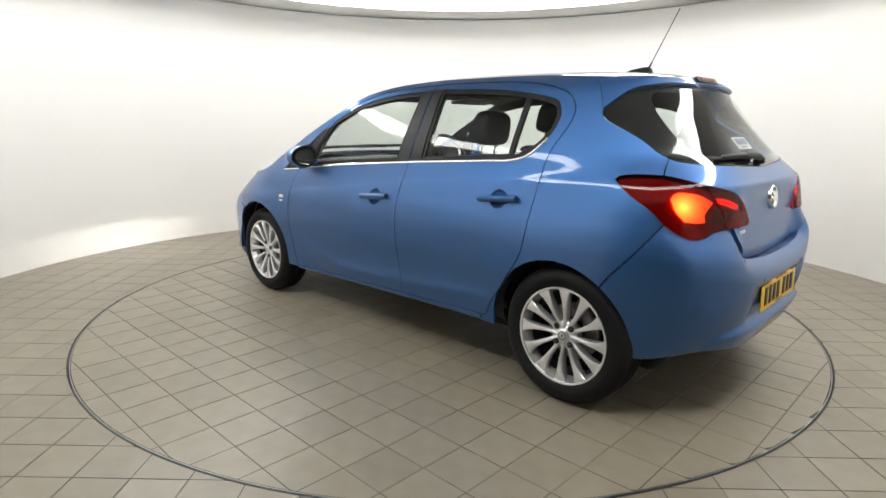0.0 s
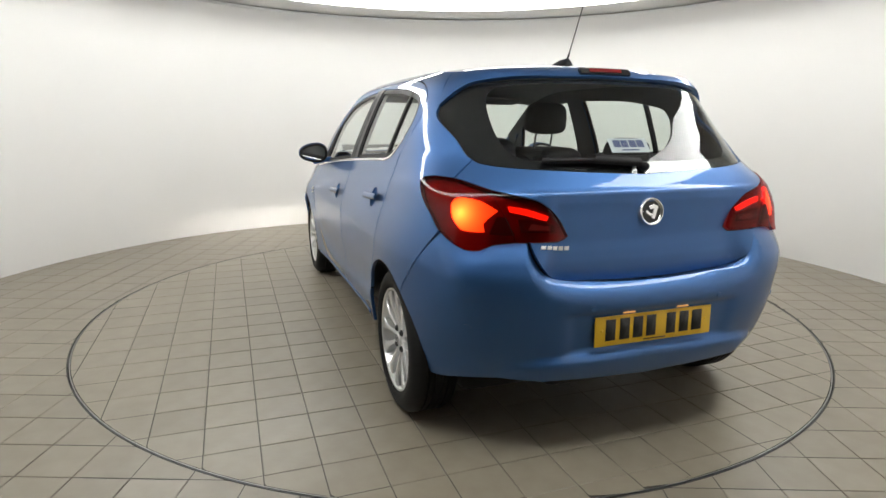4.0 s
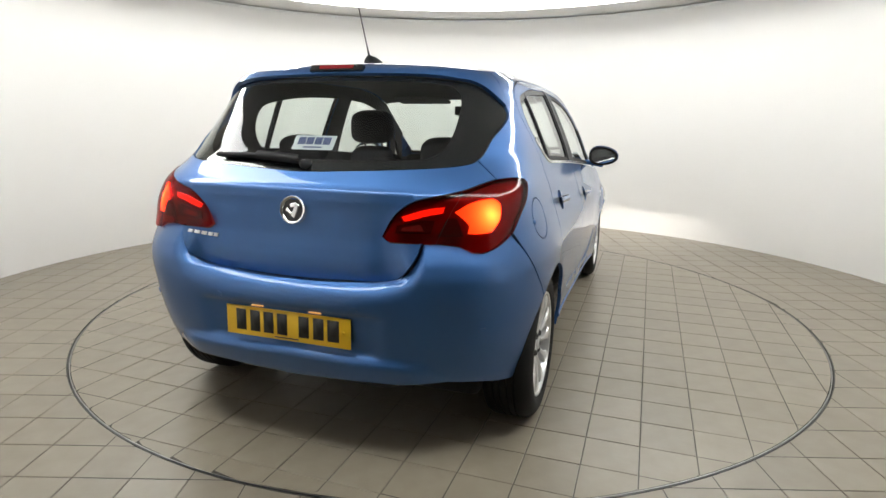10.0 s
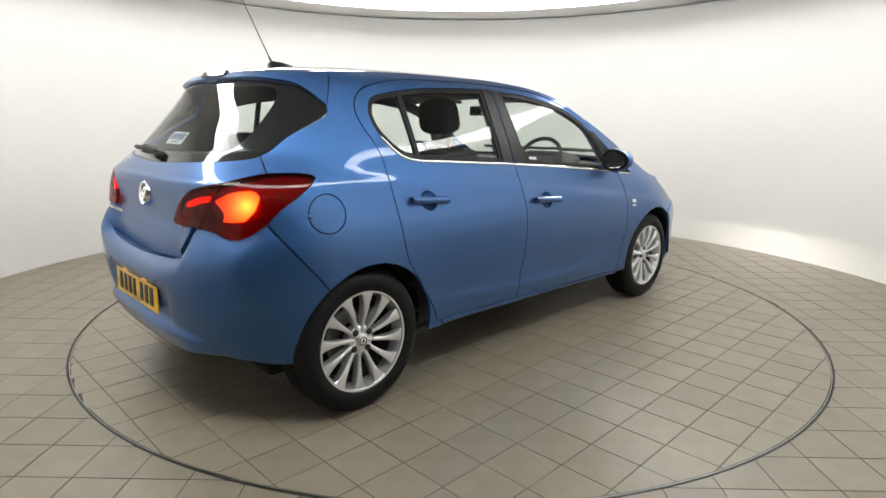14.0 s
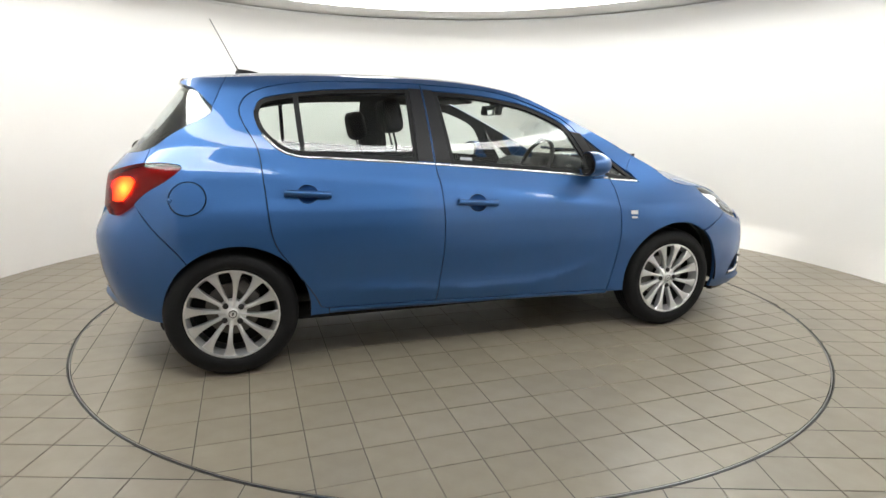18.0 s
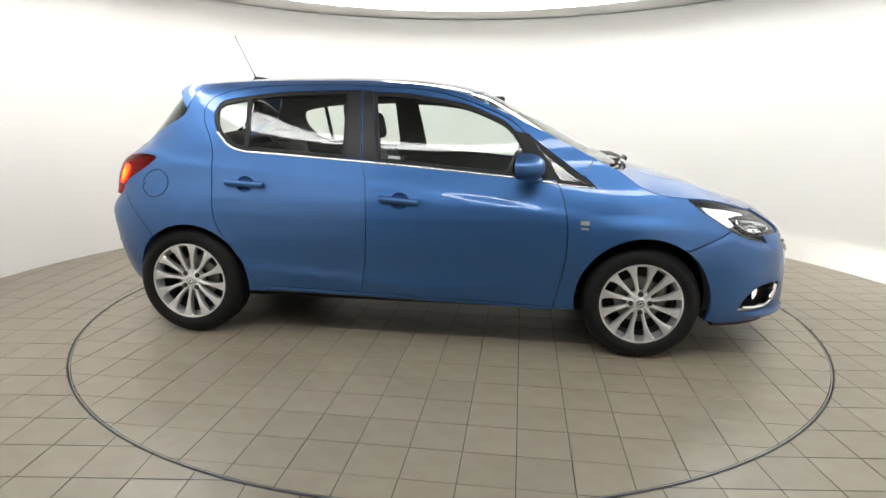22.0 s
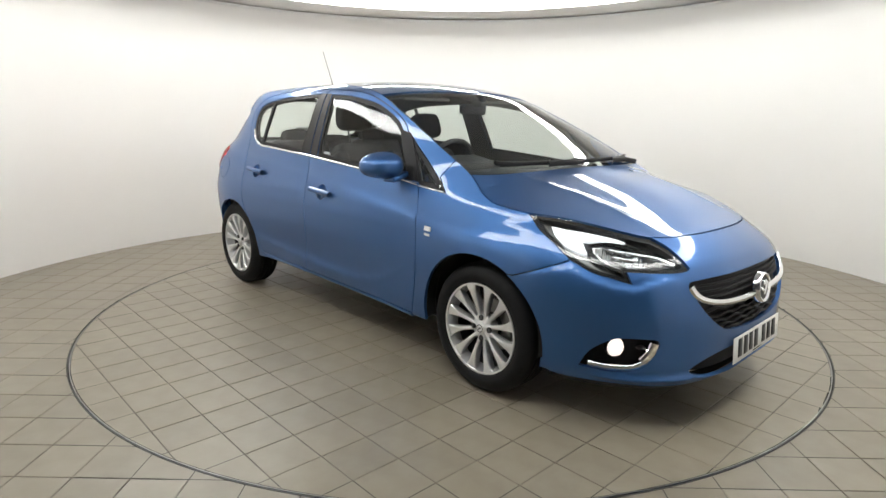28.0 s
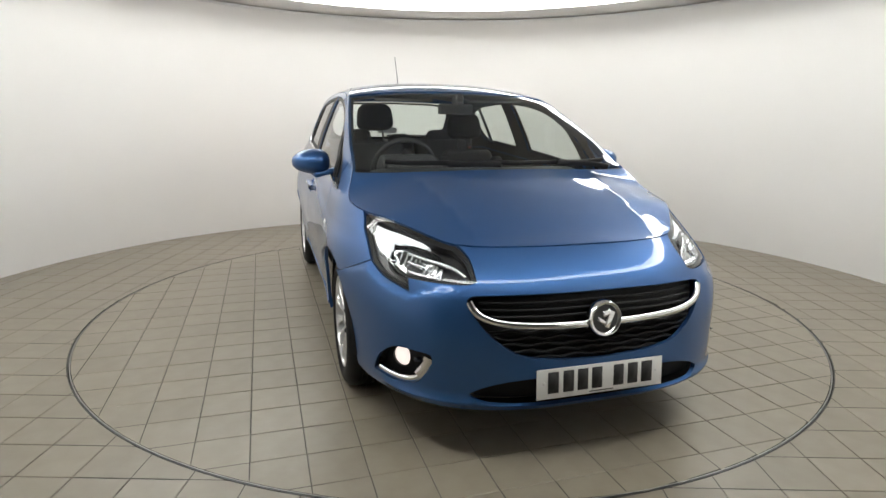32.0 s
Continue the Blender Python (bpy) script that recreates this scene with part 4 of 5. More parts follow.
def make_wheel(x, s, turn):
    """A wheel under the car: alloy rim with its tyre, spokes, nuts and brake disc; s is the side (1 left), turn its rolled angle."""
    k = 0.968
    rim_r = lambda profile: [(r * k if r < 0.232 else 0.232 * k + (r - 0.232) * (0.3105 - 0.232 * k) / (0.3105 - 0.232), y) for r, y in profile]
    w = part("wheel", sharpen(lathe(rim_r([(0.219, -0.020), (0.226, -0.008), (0.226, -0.003), (0.221, -0.002), (0.2165, -0.004), (0.2145, -0.012)]), 72, axis="Y"), 40), M["alloy"], car, "silver twelve-spoke alloy wheel with a black tyre")
    part("rim_well", lathe(rim_r([(0.2145, -0.012), (0.211, -0.025), (0.205, -0.040), (0.202, -0.065)]), 60, axis="Y"), M["alloy"], w)
    # deeper part of the same rim, coloured darker for the shade in there
    part("barrel", lathe(rim_r([(0.202, -0.065), (0.197, -0.11), (0.205, -0.185), (0.222, -0.19)]), 60, axis="Y"), M["barrel"], w)
    groove = lambda y: [(0.3105, y + 0.005), (0.303, y + 0.004), (0.303, y - 0.004), (0.3105, y - 0.005)]
    part("tyre", sharpen(lathe(rim_r([(0.219, -0.022), (0.224, -0.010), (0.232, -0.001), (0.240, 0.004), (0.247, 0.004), (0.249, 0.0055), (0.262, 0.006), (0.275, 0.003), (0.288, -0.004), (0.298, -0.014), (0.306, -0.026), (0.3095, -0.038)]
                               + groove(-0.058) + groove(-0.083) + groove(-0.112) + groove(-0.137) + [(0.3095, -0.157), (0.300, -0.180), (0.275, -0.196), (0.235, -0.192), (0.222, -0.178)]), 96, axis="Y"), 40), M["rubber"], w)
    part("hub", sharpen(lathe([(0.0, -0.024), (0.030, -0.024), (0.036, -0.029), (0.056, -0.030), (0.0635, -0.036), (0.066, -0.045), (0.066, -0.07), (0.0, -0.07)], 48, axis="Y"), 40), M["alloy"], w)
    cap = part("hub_cap", sharpen(lathe([(0.0, -0.013), (0.016, -0.014), (0.0235, -0.016), (0.027, -0.019), (0.027, -0.024)], 32, axis="Y"), 40), M["alloy"], w)
    part("cap_mark", sharpen(merged(lathe([(0.0155, -0.0135), (0.0175, -0.0125), (0.0195, -0.0135)], 24, axis="Y"), turned(box(0.016, 0.002, 0.007, 0.001), pose(0, -0.0125, 0, 0, 30, 0)))), M["nut"], w)
    part("brake_disc", sharpen(lathe([(0.06, -0.105), (0.128, -0.105), (0.128, -0.125), (0.06, -0.125)], 40, axis="Y")), M["disc"], w)
    part("brake_cover", lathe([(0.0, -0.135), (0.19, -0.135)], 32, axis="Y"), M["liner"], w)
    part("brake_caliper", box(0.06, 0.06, 0.12, 0.012, (-0.115, -0.10, 0.03)), M["disc"], w)
    arm = spoke()
    me = None
    for i in range(12):
        if me is None:
            first = part("spoke", arm, M["alloy"], w)
            me = first.data
            one = first
        else:
            one = new("spoke", me)
            one.parent = w
        one.rotation_euler = (0, radians(30 * i + 15), 0)
        one.scale = (k, 1, k)
    nut = None
    for i in range(4):
        if nut is None:
            one = part("wheel_nut", sharpen(lathe([(0.0, -0.017), (0.008, -0.017), (0.0095, -0.019), (0.0095, -0.0215), (0.0140, -0.022), (0.0140, -0.028)], 12, axis="Y"), 30), M["nut"], w)
            nut = one.data
        else:
            one = new("wheel_nut", nut)
            one.parent = w
        one.location = (0.05 * math.cos(radians(90 * i)), 0, 0.05 * math.sin(radians(90 * i)))
    size = 0.972 if x > 0 else 1.0
    w.matrix_basis = pose(x, s * 0.832, 0.3107 * size, 0, 0, 0 if s > 0 else 180) @ Matrix.Rotation(radians(turn), 4, "Y") @ Matrix.Scale(size, 4)
    return w


make_wheel(1.252, 1, 20)
make_wheel(1.252, -1, 2)
make_wheel(-1.255, 1, 45)
make_wheel(-1.255, -1, 38)

# ------------------------------------------------------------ lamps
HEAD = loop(rim_line(1.98, 1.449), LAMP_FRONT_EDGE, LAMP_LOW)
heads = pair("headlight", patch(HEAD, off=-0.008, gap=0.0, flange=0.0), M["bezel"], (car, car), "clear headlight with chrome reflectors, lit")
for ob in heads:
    ob.data.materials.clear()
    ob.data.materials.append(M["lens_clear"])
    ob.visible_shadow = False
pair("bezel", patch(HEAD, [shrink(HEAD, 0.014)], off=-0.010, gap=0.0, flange=0.03), M["black"], heads)
pair("lamp_body", patch(HEAD, off=-0.055, gap=0.0, flange=0.0), M["bezel"], heads)
WING = loop(straight([(1.552, 0.813), (1.613, 0.805), (1.686, 0.799), (1.753, 0.790), (1.829, 0.777), (1.872, 0.765), (1.848, 0.758), (1.836, 0.764), (1.812, 0.761), (1.800, 0.767), (1.774, 0.764), (1.762, 0.770), (1.735, 0.766),
                     (1.687, 0.772), (1.706, 0.746), (1.722, 0.722), (1.692, 0.724), (1.634, 0.743), (1.584, 0.776)]))
pair("running_light", patch(WING, off=-0.022, gap=0.0, flange=0.02), M["drl"], heads, "white running light")
LOWER = loop(smooth([(1.52, 0.818), (1.565, 0.805), (1.605, 0.762), (1.66, 0.722), (1.725, 0.708)]), smooth([(1.725, 0.708), (1.77, 0.672), (1.865, 0.640)]), smooth([(1.865, 0.640), (1.78, 0.652), (1.69, 0.692), (1.60, 0.752), (1.52, 0.818)]))
RAMP = loop(smooth([(1.722, 0.750), (1.775, 0.757), (1.886, 0.742), (1.964, 0.727)]), smooth([(1.964, 0.727), (1.95, 0.738), (1.88, 0.755), (1.79, 0.764), (1.722, 0.757)]))
pair("bezel_curve", patch(RAMP, off=-0.018, gap=0.0, flange=0.015), M["gloss_black"], heads)
INNER = smooth([(1.730, 0.740), (1.750, 0.708), (1.806, 0.680), (1.873, 0.664)])
pair("bezel_curve", ribbon(INNER, 0.020, 0.012, off=-0.030), M["gloss_black"], heads)
pair("chrome_trim", ribbon([(u + 0.018, z + 0.004) for u, z in INNER], 0.007, 0.012, off=-0.030), M["reflector"], heads)
pair("indicator", patch(LOWER, off=-0.025, gap=0.0, flange=0.02), M["lamp_side"], heads)
PLATE = loop(smooth([(1.738, 0.740), (1.79, 0.748), (1.886, 0.737), (1.964, 0.722), (2.03, 0.708), (2.09, 0.684)]), smooth([(2.09, 0.684), (1.98, 0.672), (1.873, 0.667)]), smooth([(1.873, 0.667), (1.806, 0.684), (1.757, 0.711), (1.738, 0.740)]))


def mirror_bowls(u, z):
    """Two fluted bowls side by side, sunk behind the lens."""
    one = np.hypot((u - 1.845) / 0.075, (z - 0.706) / 0.05)
    two = np.hypot((u - 2.005) / 0.075, (z - 0.700) / 0.042)
    near = np.minimum(one, two)
    return -0.062 + 0.026 * np.clip(near, 0, 1.3) ** 2 + 0.0022 * np.sin(u * 330) * np.clip(near, 0, 1)


pair("reflector", patch(PLATE, gap=0.0, flange=0.01, cell=0.006, swell=mirror_bowls), M["reflector"], heads, "fluted chrome reflector")
for u, z, r in ((1.845, 0.706, 0.008), (2.005, 0.700, 0.007)):
    p, q = skin(u, z)[0], skin(u + 0.01, z)[0] - skin(u - 0.01, z)[0]
    d = Vector((abs(q[1]), -abs(q[0]), 0)).normalized()
    m = Matrix.Translation(Vector(p) - d * 0.058) @ d.to_track_quat("Z", "Y").to_matrix().to_4x4()
    pair("bulb", turned(lathe([(0.0, 0.022), (r * 0.7, 0.020), (r, 0.010), (r, 0.0)], 16), m), M["lens_clear"], heads)
pair("bulb_shade", ribbon(smooth([(1.827, 0.714), (1.865, 0.709), (1.904, 0.704)]), 0.010, 0.012, off=-0.026), M["reflector"], heads)
SHELF = smooth([(1.80, 0.676), (1.90, 0.672), (2.0, 0.668), (2.09, 0.672)])
pair("chrome_trim", ribbon(SHELF, 0.016, 0.006, off=-0.028), M["reflector"], heads)
pair("chrome_trim", ribbon(smooth([(1.80, 0.742), (1.92, 0.728), (2.02, 0.712), (2.08, 0.69)]), 0.010, 0.006, off=-0.026), M["reflector"], heads)

TAIL_LAMP = loop(TAIL_LAMP_FRONT, TAIL_LAMP_LOW, TAIL_LAMP_SPLIT, TAIL_LAMP_TOP)
GATE_LAMP = loop(GATE_LAMP_LOW, GATE_LAMP_TOP, TAIL_LAMP_SPLIT[::-1])
tails = pair("tail_light", patch(TAIL_LAMP, off=0.003, gap=0.001), M["lens_red"], (car, car), "red tail light, lit")
gates = pair("tailgate_light", patch(GATE_LAMP, off=0.003, gap=0.001), M["lens_red"], (car, car), "red tailgate light")
for ob in tails + gates:
    ob.visible_shadow = False
pair("lamp_body", patch(TAIL_LAMP, off=-0.022, gap=0.0, flange=0.0), M["lamp_red"], tails)
pair("lamp_body", patch(GATE_LAMP, off=-0.022, gap=0.0, flange=0.0), M["lamp_red"], gates)
GLOW = loop(smooth([(-1.779, 0.926), (-1.721, 0.957), (-1.645, 0.967), (-1.622, 0.945)]), smooth([(-1.622, 0.945), (-1.640, 0.897), (-1.675, 0.857)]), smooth([(-1.675, 0.857), (-1.712, 0.852), (-1.748, 0.853)]), smooth([(-1.748, 0.853), (-1.741, 0.881), (-1.753, 0.900), (-1.779, 0.926)]))
pair("glowing_element", patch(GLOW, off=-0.010, gap=0.0, flange=0.01), M["tail_glow"], tails, "glowing orange-red lamp element")
SMOKE = loop(smooth([(-1.777, 0.905), (-1.764, 0.853), (-1.763, 0.845)]), smooth([(-1.763, 0.845), (-1.804, 0.843), (-1.837, 0.842)]), smooth([(-1.837, 0.842), (-1.820, 0.87), (-1.805, 0.902), (-1.777, 0.905)]))
pair("reversing_lamp", patch(SMOKE, off=-0.002, gap=0.0, flange=0.004), M["lamp_dark"], tails)
STRIP = loop(smooth([(-1.806, 0.942), (-1.861, 0.932), (-1.940, 0.904)]), smooth([(-1.940, 0.904), (-1.933, 0.889), (-1.861, 0.911), (-1.815, 0.922)]), straight([(-1.815, 0.922), (-1.806, 0.942)]))
pair("glowing_element", patch(STRIP, off=-0.012, gap=0.0, flange=0.01), M["tail_dim"], gates)
SMOKED = loop(straight([(-1.955, 0.874), (-1.872, 0.896), (-1.838, 0.896), (-1.853, 0.852), (-1.962, 0.847)]))
pair("reversing_lamp", patch(SMOKED, off=-0.002, gap=0.0, flange=0.004), M["lamp_dark"], gates)
pair("reflector", patch(loop(straight([(-1.938, 0.868), (-1.880, 0.881), (-1.872, 0.859), (-1.940, 0.856)])), off=0.0005, gap=0.0, flange=0.004), M["lamp_grey"], gates)
brake = part("brake_light", whole(patch(loop(straight([(U_REAR, 1.397), (end_u(0.116, 1.397, -1), 1.397), (end_u(0.116, 1.420, -1), 1.420), (U_REAR, 1.420)])), off=0.024, gap=0.0, flange=0.02)), M["gloss_black"], spoiler, "smoked high brake light with a red strip")
part("red_strip", whole(patch(loop(straight([(U_REAR, 1.404), (end_u(0.075, 1.404, -1), 1.404), (end_u(0.075, 1.417, -1), 1.417), (U_REAR, 1.417)])), off=0.0255, gap=0.0, flange=0.005)), M["brake_strip"], brake)

fogs = pair("fog_lamp", patch(FOG, off=-0.045, gap=-0.004, flange=0.0), M["black"], (car, car), "lit round fog lamp with a chrome trim")
FOG_AT = Vector((1.856, -0.668, 0.352))
fog_turn = Matrix.Translation(FOG_AT) @ Vector((0.80, -0.60, 0)).to_track_quat("Z", "Y").to_matrix().to_4x4()
pair("lens", turned(lathe([(0.0, 0.010), (0.02, 0.008), (0.034, 0.002), (0.042, -0.008)], 32), fog_turn), M["fog_glow"], fogs, "glowing warm-white lens")
pair("lens_ring", turned(sharpen(lathe([(0.042, -0.03), (0.042, 0.004), (0.045, 0.004), (0.047, -0.03)], 32)), fog_turn), M["black"], fogs)
# added beam stand-in with a cut-off: a hidden lit slit between dark plates
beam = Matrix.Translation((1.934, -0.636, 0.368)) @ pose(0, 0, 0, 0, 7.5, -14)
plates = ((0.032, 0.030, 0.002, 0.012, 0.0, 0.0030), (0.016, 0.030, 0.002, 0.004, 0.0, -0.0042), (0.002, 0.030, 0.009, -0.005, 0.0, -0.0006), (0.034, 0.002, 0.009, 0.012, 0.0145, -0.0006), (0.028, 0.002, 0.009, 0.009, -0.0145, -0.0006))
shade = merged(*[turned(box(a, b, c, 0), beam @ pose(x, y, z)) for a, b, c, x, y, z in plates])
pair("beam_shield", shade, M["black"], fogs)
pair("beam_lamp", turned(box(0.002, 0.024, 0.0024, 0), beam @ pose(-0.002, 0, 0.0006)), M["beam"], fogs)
pair("chrome_trim", ribbon(smooth([(1.760, 0.284), (1.83, 0.279), (1.905, 0.284), (1.948, 0.303), (1.985, 0.345), (2.000, 0.375)]), 0.020, 0.006, off=-0.006), M["chrome"], fogs)
pair("chrome_trim", ribbon(smooth([(1.950, 0.312), (1.978, 0.350), (1.990, 0.388)]), 0.036, 0.006, off=-0.004), M["chrome"], fogs)

# ------------------------------------------------------------ grille and emblems
GRILLE_HALF = loop(GRILLE)
grille = part("grille", whole(patch(GRILLE_HALF, off=-0.035, gap=-0.003, flange=0.0)), M["black"], car, "black grille with a chrome bar")
for k in range(3):
    z = 0.605 - 0.026 * k
    part("slat", whole(ribbon(smooth([(2.15 + 0.012 * k, z), (2.35, z - 0.002), (U_FRONT, z - 0.002)]), 0.010, 0.010, off=-0.028)), M["black"], grille)
for k in range(5):
    z = 0.500 - 0.025 * k
    start = (2.19, 2.21, 2.24, 2.28, 2.33)[k]
    us = np.linspace(start, U_FRONT, 60)
    line = [(u, z + 0.005 * math.sin((u - U_FRONT) * 48 + (math.pi if k % 2 else 0)) * (1 if u < U_FRONT - 0.01 else 0)) for u in us]
    part("slat", whole(ribbon(line, 0.011, 0.012, off=-0.026)), M["black"], grille)
part("chrome_bar", whole(ribbon(smooth([(2.118, 0.602), (2.138, 0.574), (2.172, 0.552), (2.24, 0.534), (2.35, 0.524), (U_FRONT, 0.516)]), 0.024, 0.010)), M["chrome"], grille, "chrome bar across the grille")
part("lower_intake", whole(patch(loop(INTAKE), off=-0.03, gap=-0.003, flange=0.0)), M["black"], car)


def emblem(parent, m, r):
    e = part("emblem", turned(sharpen(lathe([(r * 0.74, 0.010), (r * 0.80, 0.016), (r * 0.9, 0.017), (r * 0.98, 0.010), (r, -0.012)], 40), 60), m), M["chrome"], parent, "round chrome emblem")
    part("emblem_disc", turned(lathe([(0.0, 0.009), (r * 0.5, 0.010), (r * 0.76, 0.009)], 32), m), M["nut"], e)
    plain = merged(turned(box(r * 0.34, r * 0.95, 0.008, 0.003), pose(r * 0.22, -r * 0.05, 0.012, 0, 0, -22)), turned(box(r * 0.5, r * 0.3, 0.008, 0.003), pose(r * 0.05, r * 0.30, 0.012, 0, 0, 15)), turned(box(r * 0.55, r * 0.22, 0.008, 0.003), pose(-r * 0.25, -r * 0.12, 0.012, 0, 0, -35)))
    part("emblem_shape", turned(plain, m), M["chrome"], e)


FACE_F = Matrix(((0, 0, 1, 0), (1, 0, 0, 0), (0, 1, 0, 0), (0, 0, 0, 1)))
FACE_R = Matrix(((0, 0, -1, 0), (-1, 0, 0, 0), (0, 1, 0, 0), (0, 0, 0, 1)))
emblem(grille, Matrix.Translation((2.142, 0, 0.535)) @ FACE_F @ Matrix.Rotation(radians(-6), 4, "X"), 0.068)
emblem(gate, Matrix.Translation((-1.792, 0, 0.903)) @ FACE_R @ Matrix.Rotation(radians(-8), 4, "X"), 0.055)


def plate(name, m, material, label):
    p = part(name, turned(box(0.520, 0.111, 0.004, 0.0015), m), material, car, label)
    xs = [-0.201, -0.140, -0.082, -0.024, 0.066, 0.126, 0.186]
    for x in xs:
        part("dark_bar", turned(box(0.042 if x != xs[-1] else 0.046, 0.079, 0.0012, 0), m @ pose(x + 0.006, 0.004, 0.0028)), M["ink"], p)
    part("dark_bar", turned(box(0.10, 0.004, 0.0012, 0), m @ pose(0.0, -0.046, 0.0028)), M["ink"], p)
    for x in (-0.232, 0.232):
        part("screw_cap", turned(lathe([(0.0, 0.005), (0.004, 0.0045), (0.006, 0.002)], 12), m @ pose(x, 0.004, 0.001)), material, p)
    return p


plate("rear_number_plate", Matrix.Translation((-1.873, 0, 0.489)) @ FACE_R @ Matrix.Rotation(radians(-2), 4, "X"), M["yellow"], "yellow number plate with dark bars")
plate("front_number_plate", Matrix.Translation((2.150, 0, 0.309)) @ FACE_F @ Matrix.Rotation(radians(-4), 4, "X"), M["white_plate"], "white number plate with dark bars")
for y in (-0.12, 0.12):
    part("plate_lamp", box(0.012, 0.05, 0.006, 0.002, (-1.874, y, 0.5535)), M["plate_glow"], bumper_r)

# ------------------------------------------------------------ mirrors, handles, small parts
def mirror_shell():
    bm = bmesh.new()
    bmesh.ops.create_uvsphere(bm, u_segments=32, v_segments=20, radius=1)
    bmesh.ops.bisect_plane(bm, geom=bm.verts[:] + bm.edges[:] + bm.faces[:], plane_co=(-0.25, 0, 0), plane_no=(-1, 0, 0), clear_outer=True)
    for v in bm.verts:
        x, y, z = v.co
        y, z = (math.copysign(abs(c) ** 0.78, c) for c in (y, z))
        k = 1 + 0.20 * y
        v.co = (0.622 + 0.105 * x + 0.018 * y, -0.893 + 0.100 * y, 1.000 + 0.062 * z * k + 0.008 * (1 if z > 0 else 0.2) * (1 - y * y) * z)
    bmesh.ops.recalc_face_normals(bm, faces=bm.faces)
    return bm


mirrors = pair("door_mirror", mirror_shell(), M["paint"], (car, car), "blue door mirror with a black frame")
frame_bm = bmesh.new()
bmesh.ops.create_circle(frame_bm, cap_ends=True, radius=1, segments=36)
for v in frame_bm.verts:
    v.co = (0.592 + 0.018 * v.co.y, -0.893 + 0.097 * v.co.y, 1.000 + 0.061 * math.copysign(abs(v.co.x) ** 0.8, v.co.x) * (1 + 0.20 * v.co.y))
pair("mirror_frame", frame_bm, M["black"], mirrors)
glass_bm = bmesh.new()
bmesh.ops.create_circle(glass_bm, cap_ends=True, radius=1, segments=36)
for v in glass_bm.verts:
    v.co = (0.586 + 0.018 * v.co.y, -0.893 + 0.080 * v.co.y, 1.000 + 0.047 * math.copysign(abs(v.co.x) ** 0.8, v.co.x) * (1 + 0.20 * v.co.y))
pair("mirror_glass", glass_bm, M["mirror"], mirrors)
pair("mirror_foot", turned(box(0.085, 0.13, 0.030, 0.012), pose(0.665, -0.825, 0.948, 12, 0, 10)), M["paint"], mirrors)
for which, doors, length in ((1, door_f, 0.215), (-1, door_r, 0.218)):
    x, z = HANDLES[which]
    cup = cup_loop(which)
    bowl = lambda u, h, x=x, z=z: -0.019 * np.clip(1 - ((u - x) / 0.05) ** 2 - ((h - z) / 0.044) ** 2, 0, 1) ** 0.6
    cups = pair("handle_cup", patch(cup, gap=0.0, flange=0.0, cell=0.012, swell=bowl), M["paint"], doors)
    grip = ribbon(smooth([(x - length / 2, z + 0.007), (x, z), (x + length / 2, z - 0.007)]), 0.030, 0.030)
    pair("door_handle", grip, M["paint"], doors, "blue door handle")
    if which == 1:
        pair("lock_cover", ribbon(smooth([(x - length / 2 - 0.002, z + 0.007), (x - length / 2 + 0.03, z + 0.005)]), 0.024, 0.0295), M["paint"], doors)
pair("wing_badge", patch(loop(straight([(0.918, 0.735), (0.962, 0.733), (0.962, 0.712), (0.918, 0.714)])), off=0.004, gap=0.0, flange=0.004), M["alloy"], fender, "small silver badge")
pair("badge_bar", patch(loop(straight([(0.922, 0.702), (0.958, 0.700), (0.958, 0.689), (0.922, 0.691)])), off=0.003, gap=0.0, flange=0.003), M["alloy"], fender)
for k in range(5):
    u = -1.917 - 0.0235 * k
    part("letter_bar", flipped(patch(loop(straight([(u, 0.795), (u - 0.017, 0.795), (u - 0.017, 0.806), (u, 0.806)])), swell=lambda a, b: gate_shape(a, b) + 0.004, gap=0.0, flange=0.004)), M["alloy"], gate)
for y, z in ((0.70, 0.52), (0.28, 0.585), (-0.28, 0.585), (-0.70, 0.52)):
    u = end_u(abs(y), z, -1)
    bm = patch(loop([(u + 0.013 * math.cos(a * 0.3927), z + 0.010 * math.sin(a * 0.3927)) for a in range(16)]), off=0.003, gap=0.0, flange=0.004, cell=0.02)
    part("parking_sensor", flipped(bm) if y > 0 else bm, M["paint"], bumper_r)
# roof aerial
fin = bmesh.new()
rows = []
for x, w, h in ((-1.185, 0.012, 0.0), (-1.180, 0.022, 0.026), (-1.165, 0.028, 0.036), (-1.12, 0.030, 0.030), (-1.07, 0.024, 0.018), (-1.03, 0.008, 0.002)):
    b = float(top(x, 0)[0][2]) - 0.004
    rows.append([fin.verts.new((x, w * c, b + (h + 0.004) * s)) for c, s in ((-1, 0), (-0.8, 0.6), (-0.35, 0.95), (0, 1), (0.35, 0.95), (0.8, 0.6), (1, 0))])
for a, b in zip(rows, rows[1:]):
    for i in range(6):
        fin.faces.new((a[i], a[i + 1], b[i + 1], b[i]))
fin.faces.new(rows[0])
bmesh.ops.recalc_face_normals(fin, faces=fin.faces)
aerial = part("aerial", fin, M["black"], car, "black roof aerial with a thin mast")
a, b = Vector((-1.168, 0, 1.497)), Vector((-1.298, 0, 1.760))
part("mast", turned(lathe([(0.0045, 0.0), (0.0042, 0.02), (0.0026, 0.03), (0.0018, 0.285), (0.003, 0.287), (0.003, 0.293), (0.0, 0.293)], 10), Matrix.Translation(a) @ (b - a).to_track_quat("Z", "Y").to_matrix().to_4x4()), M["black"], aerial)
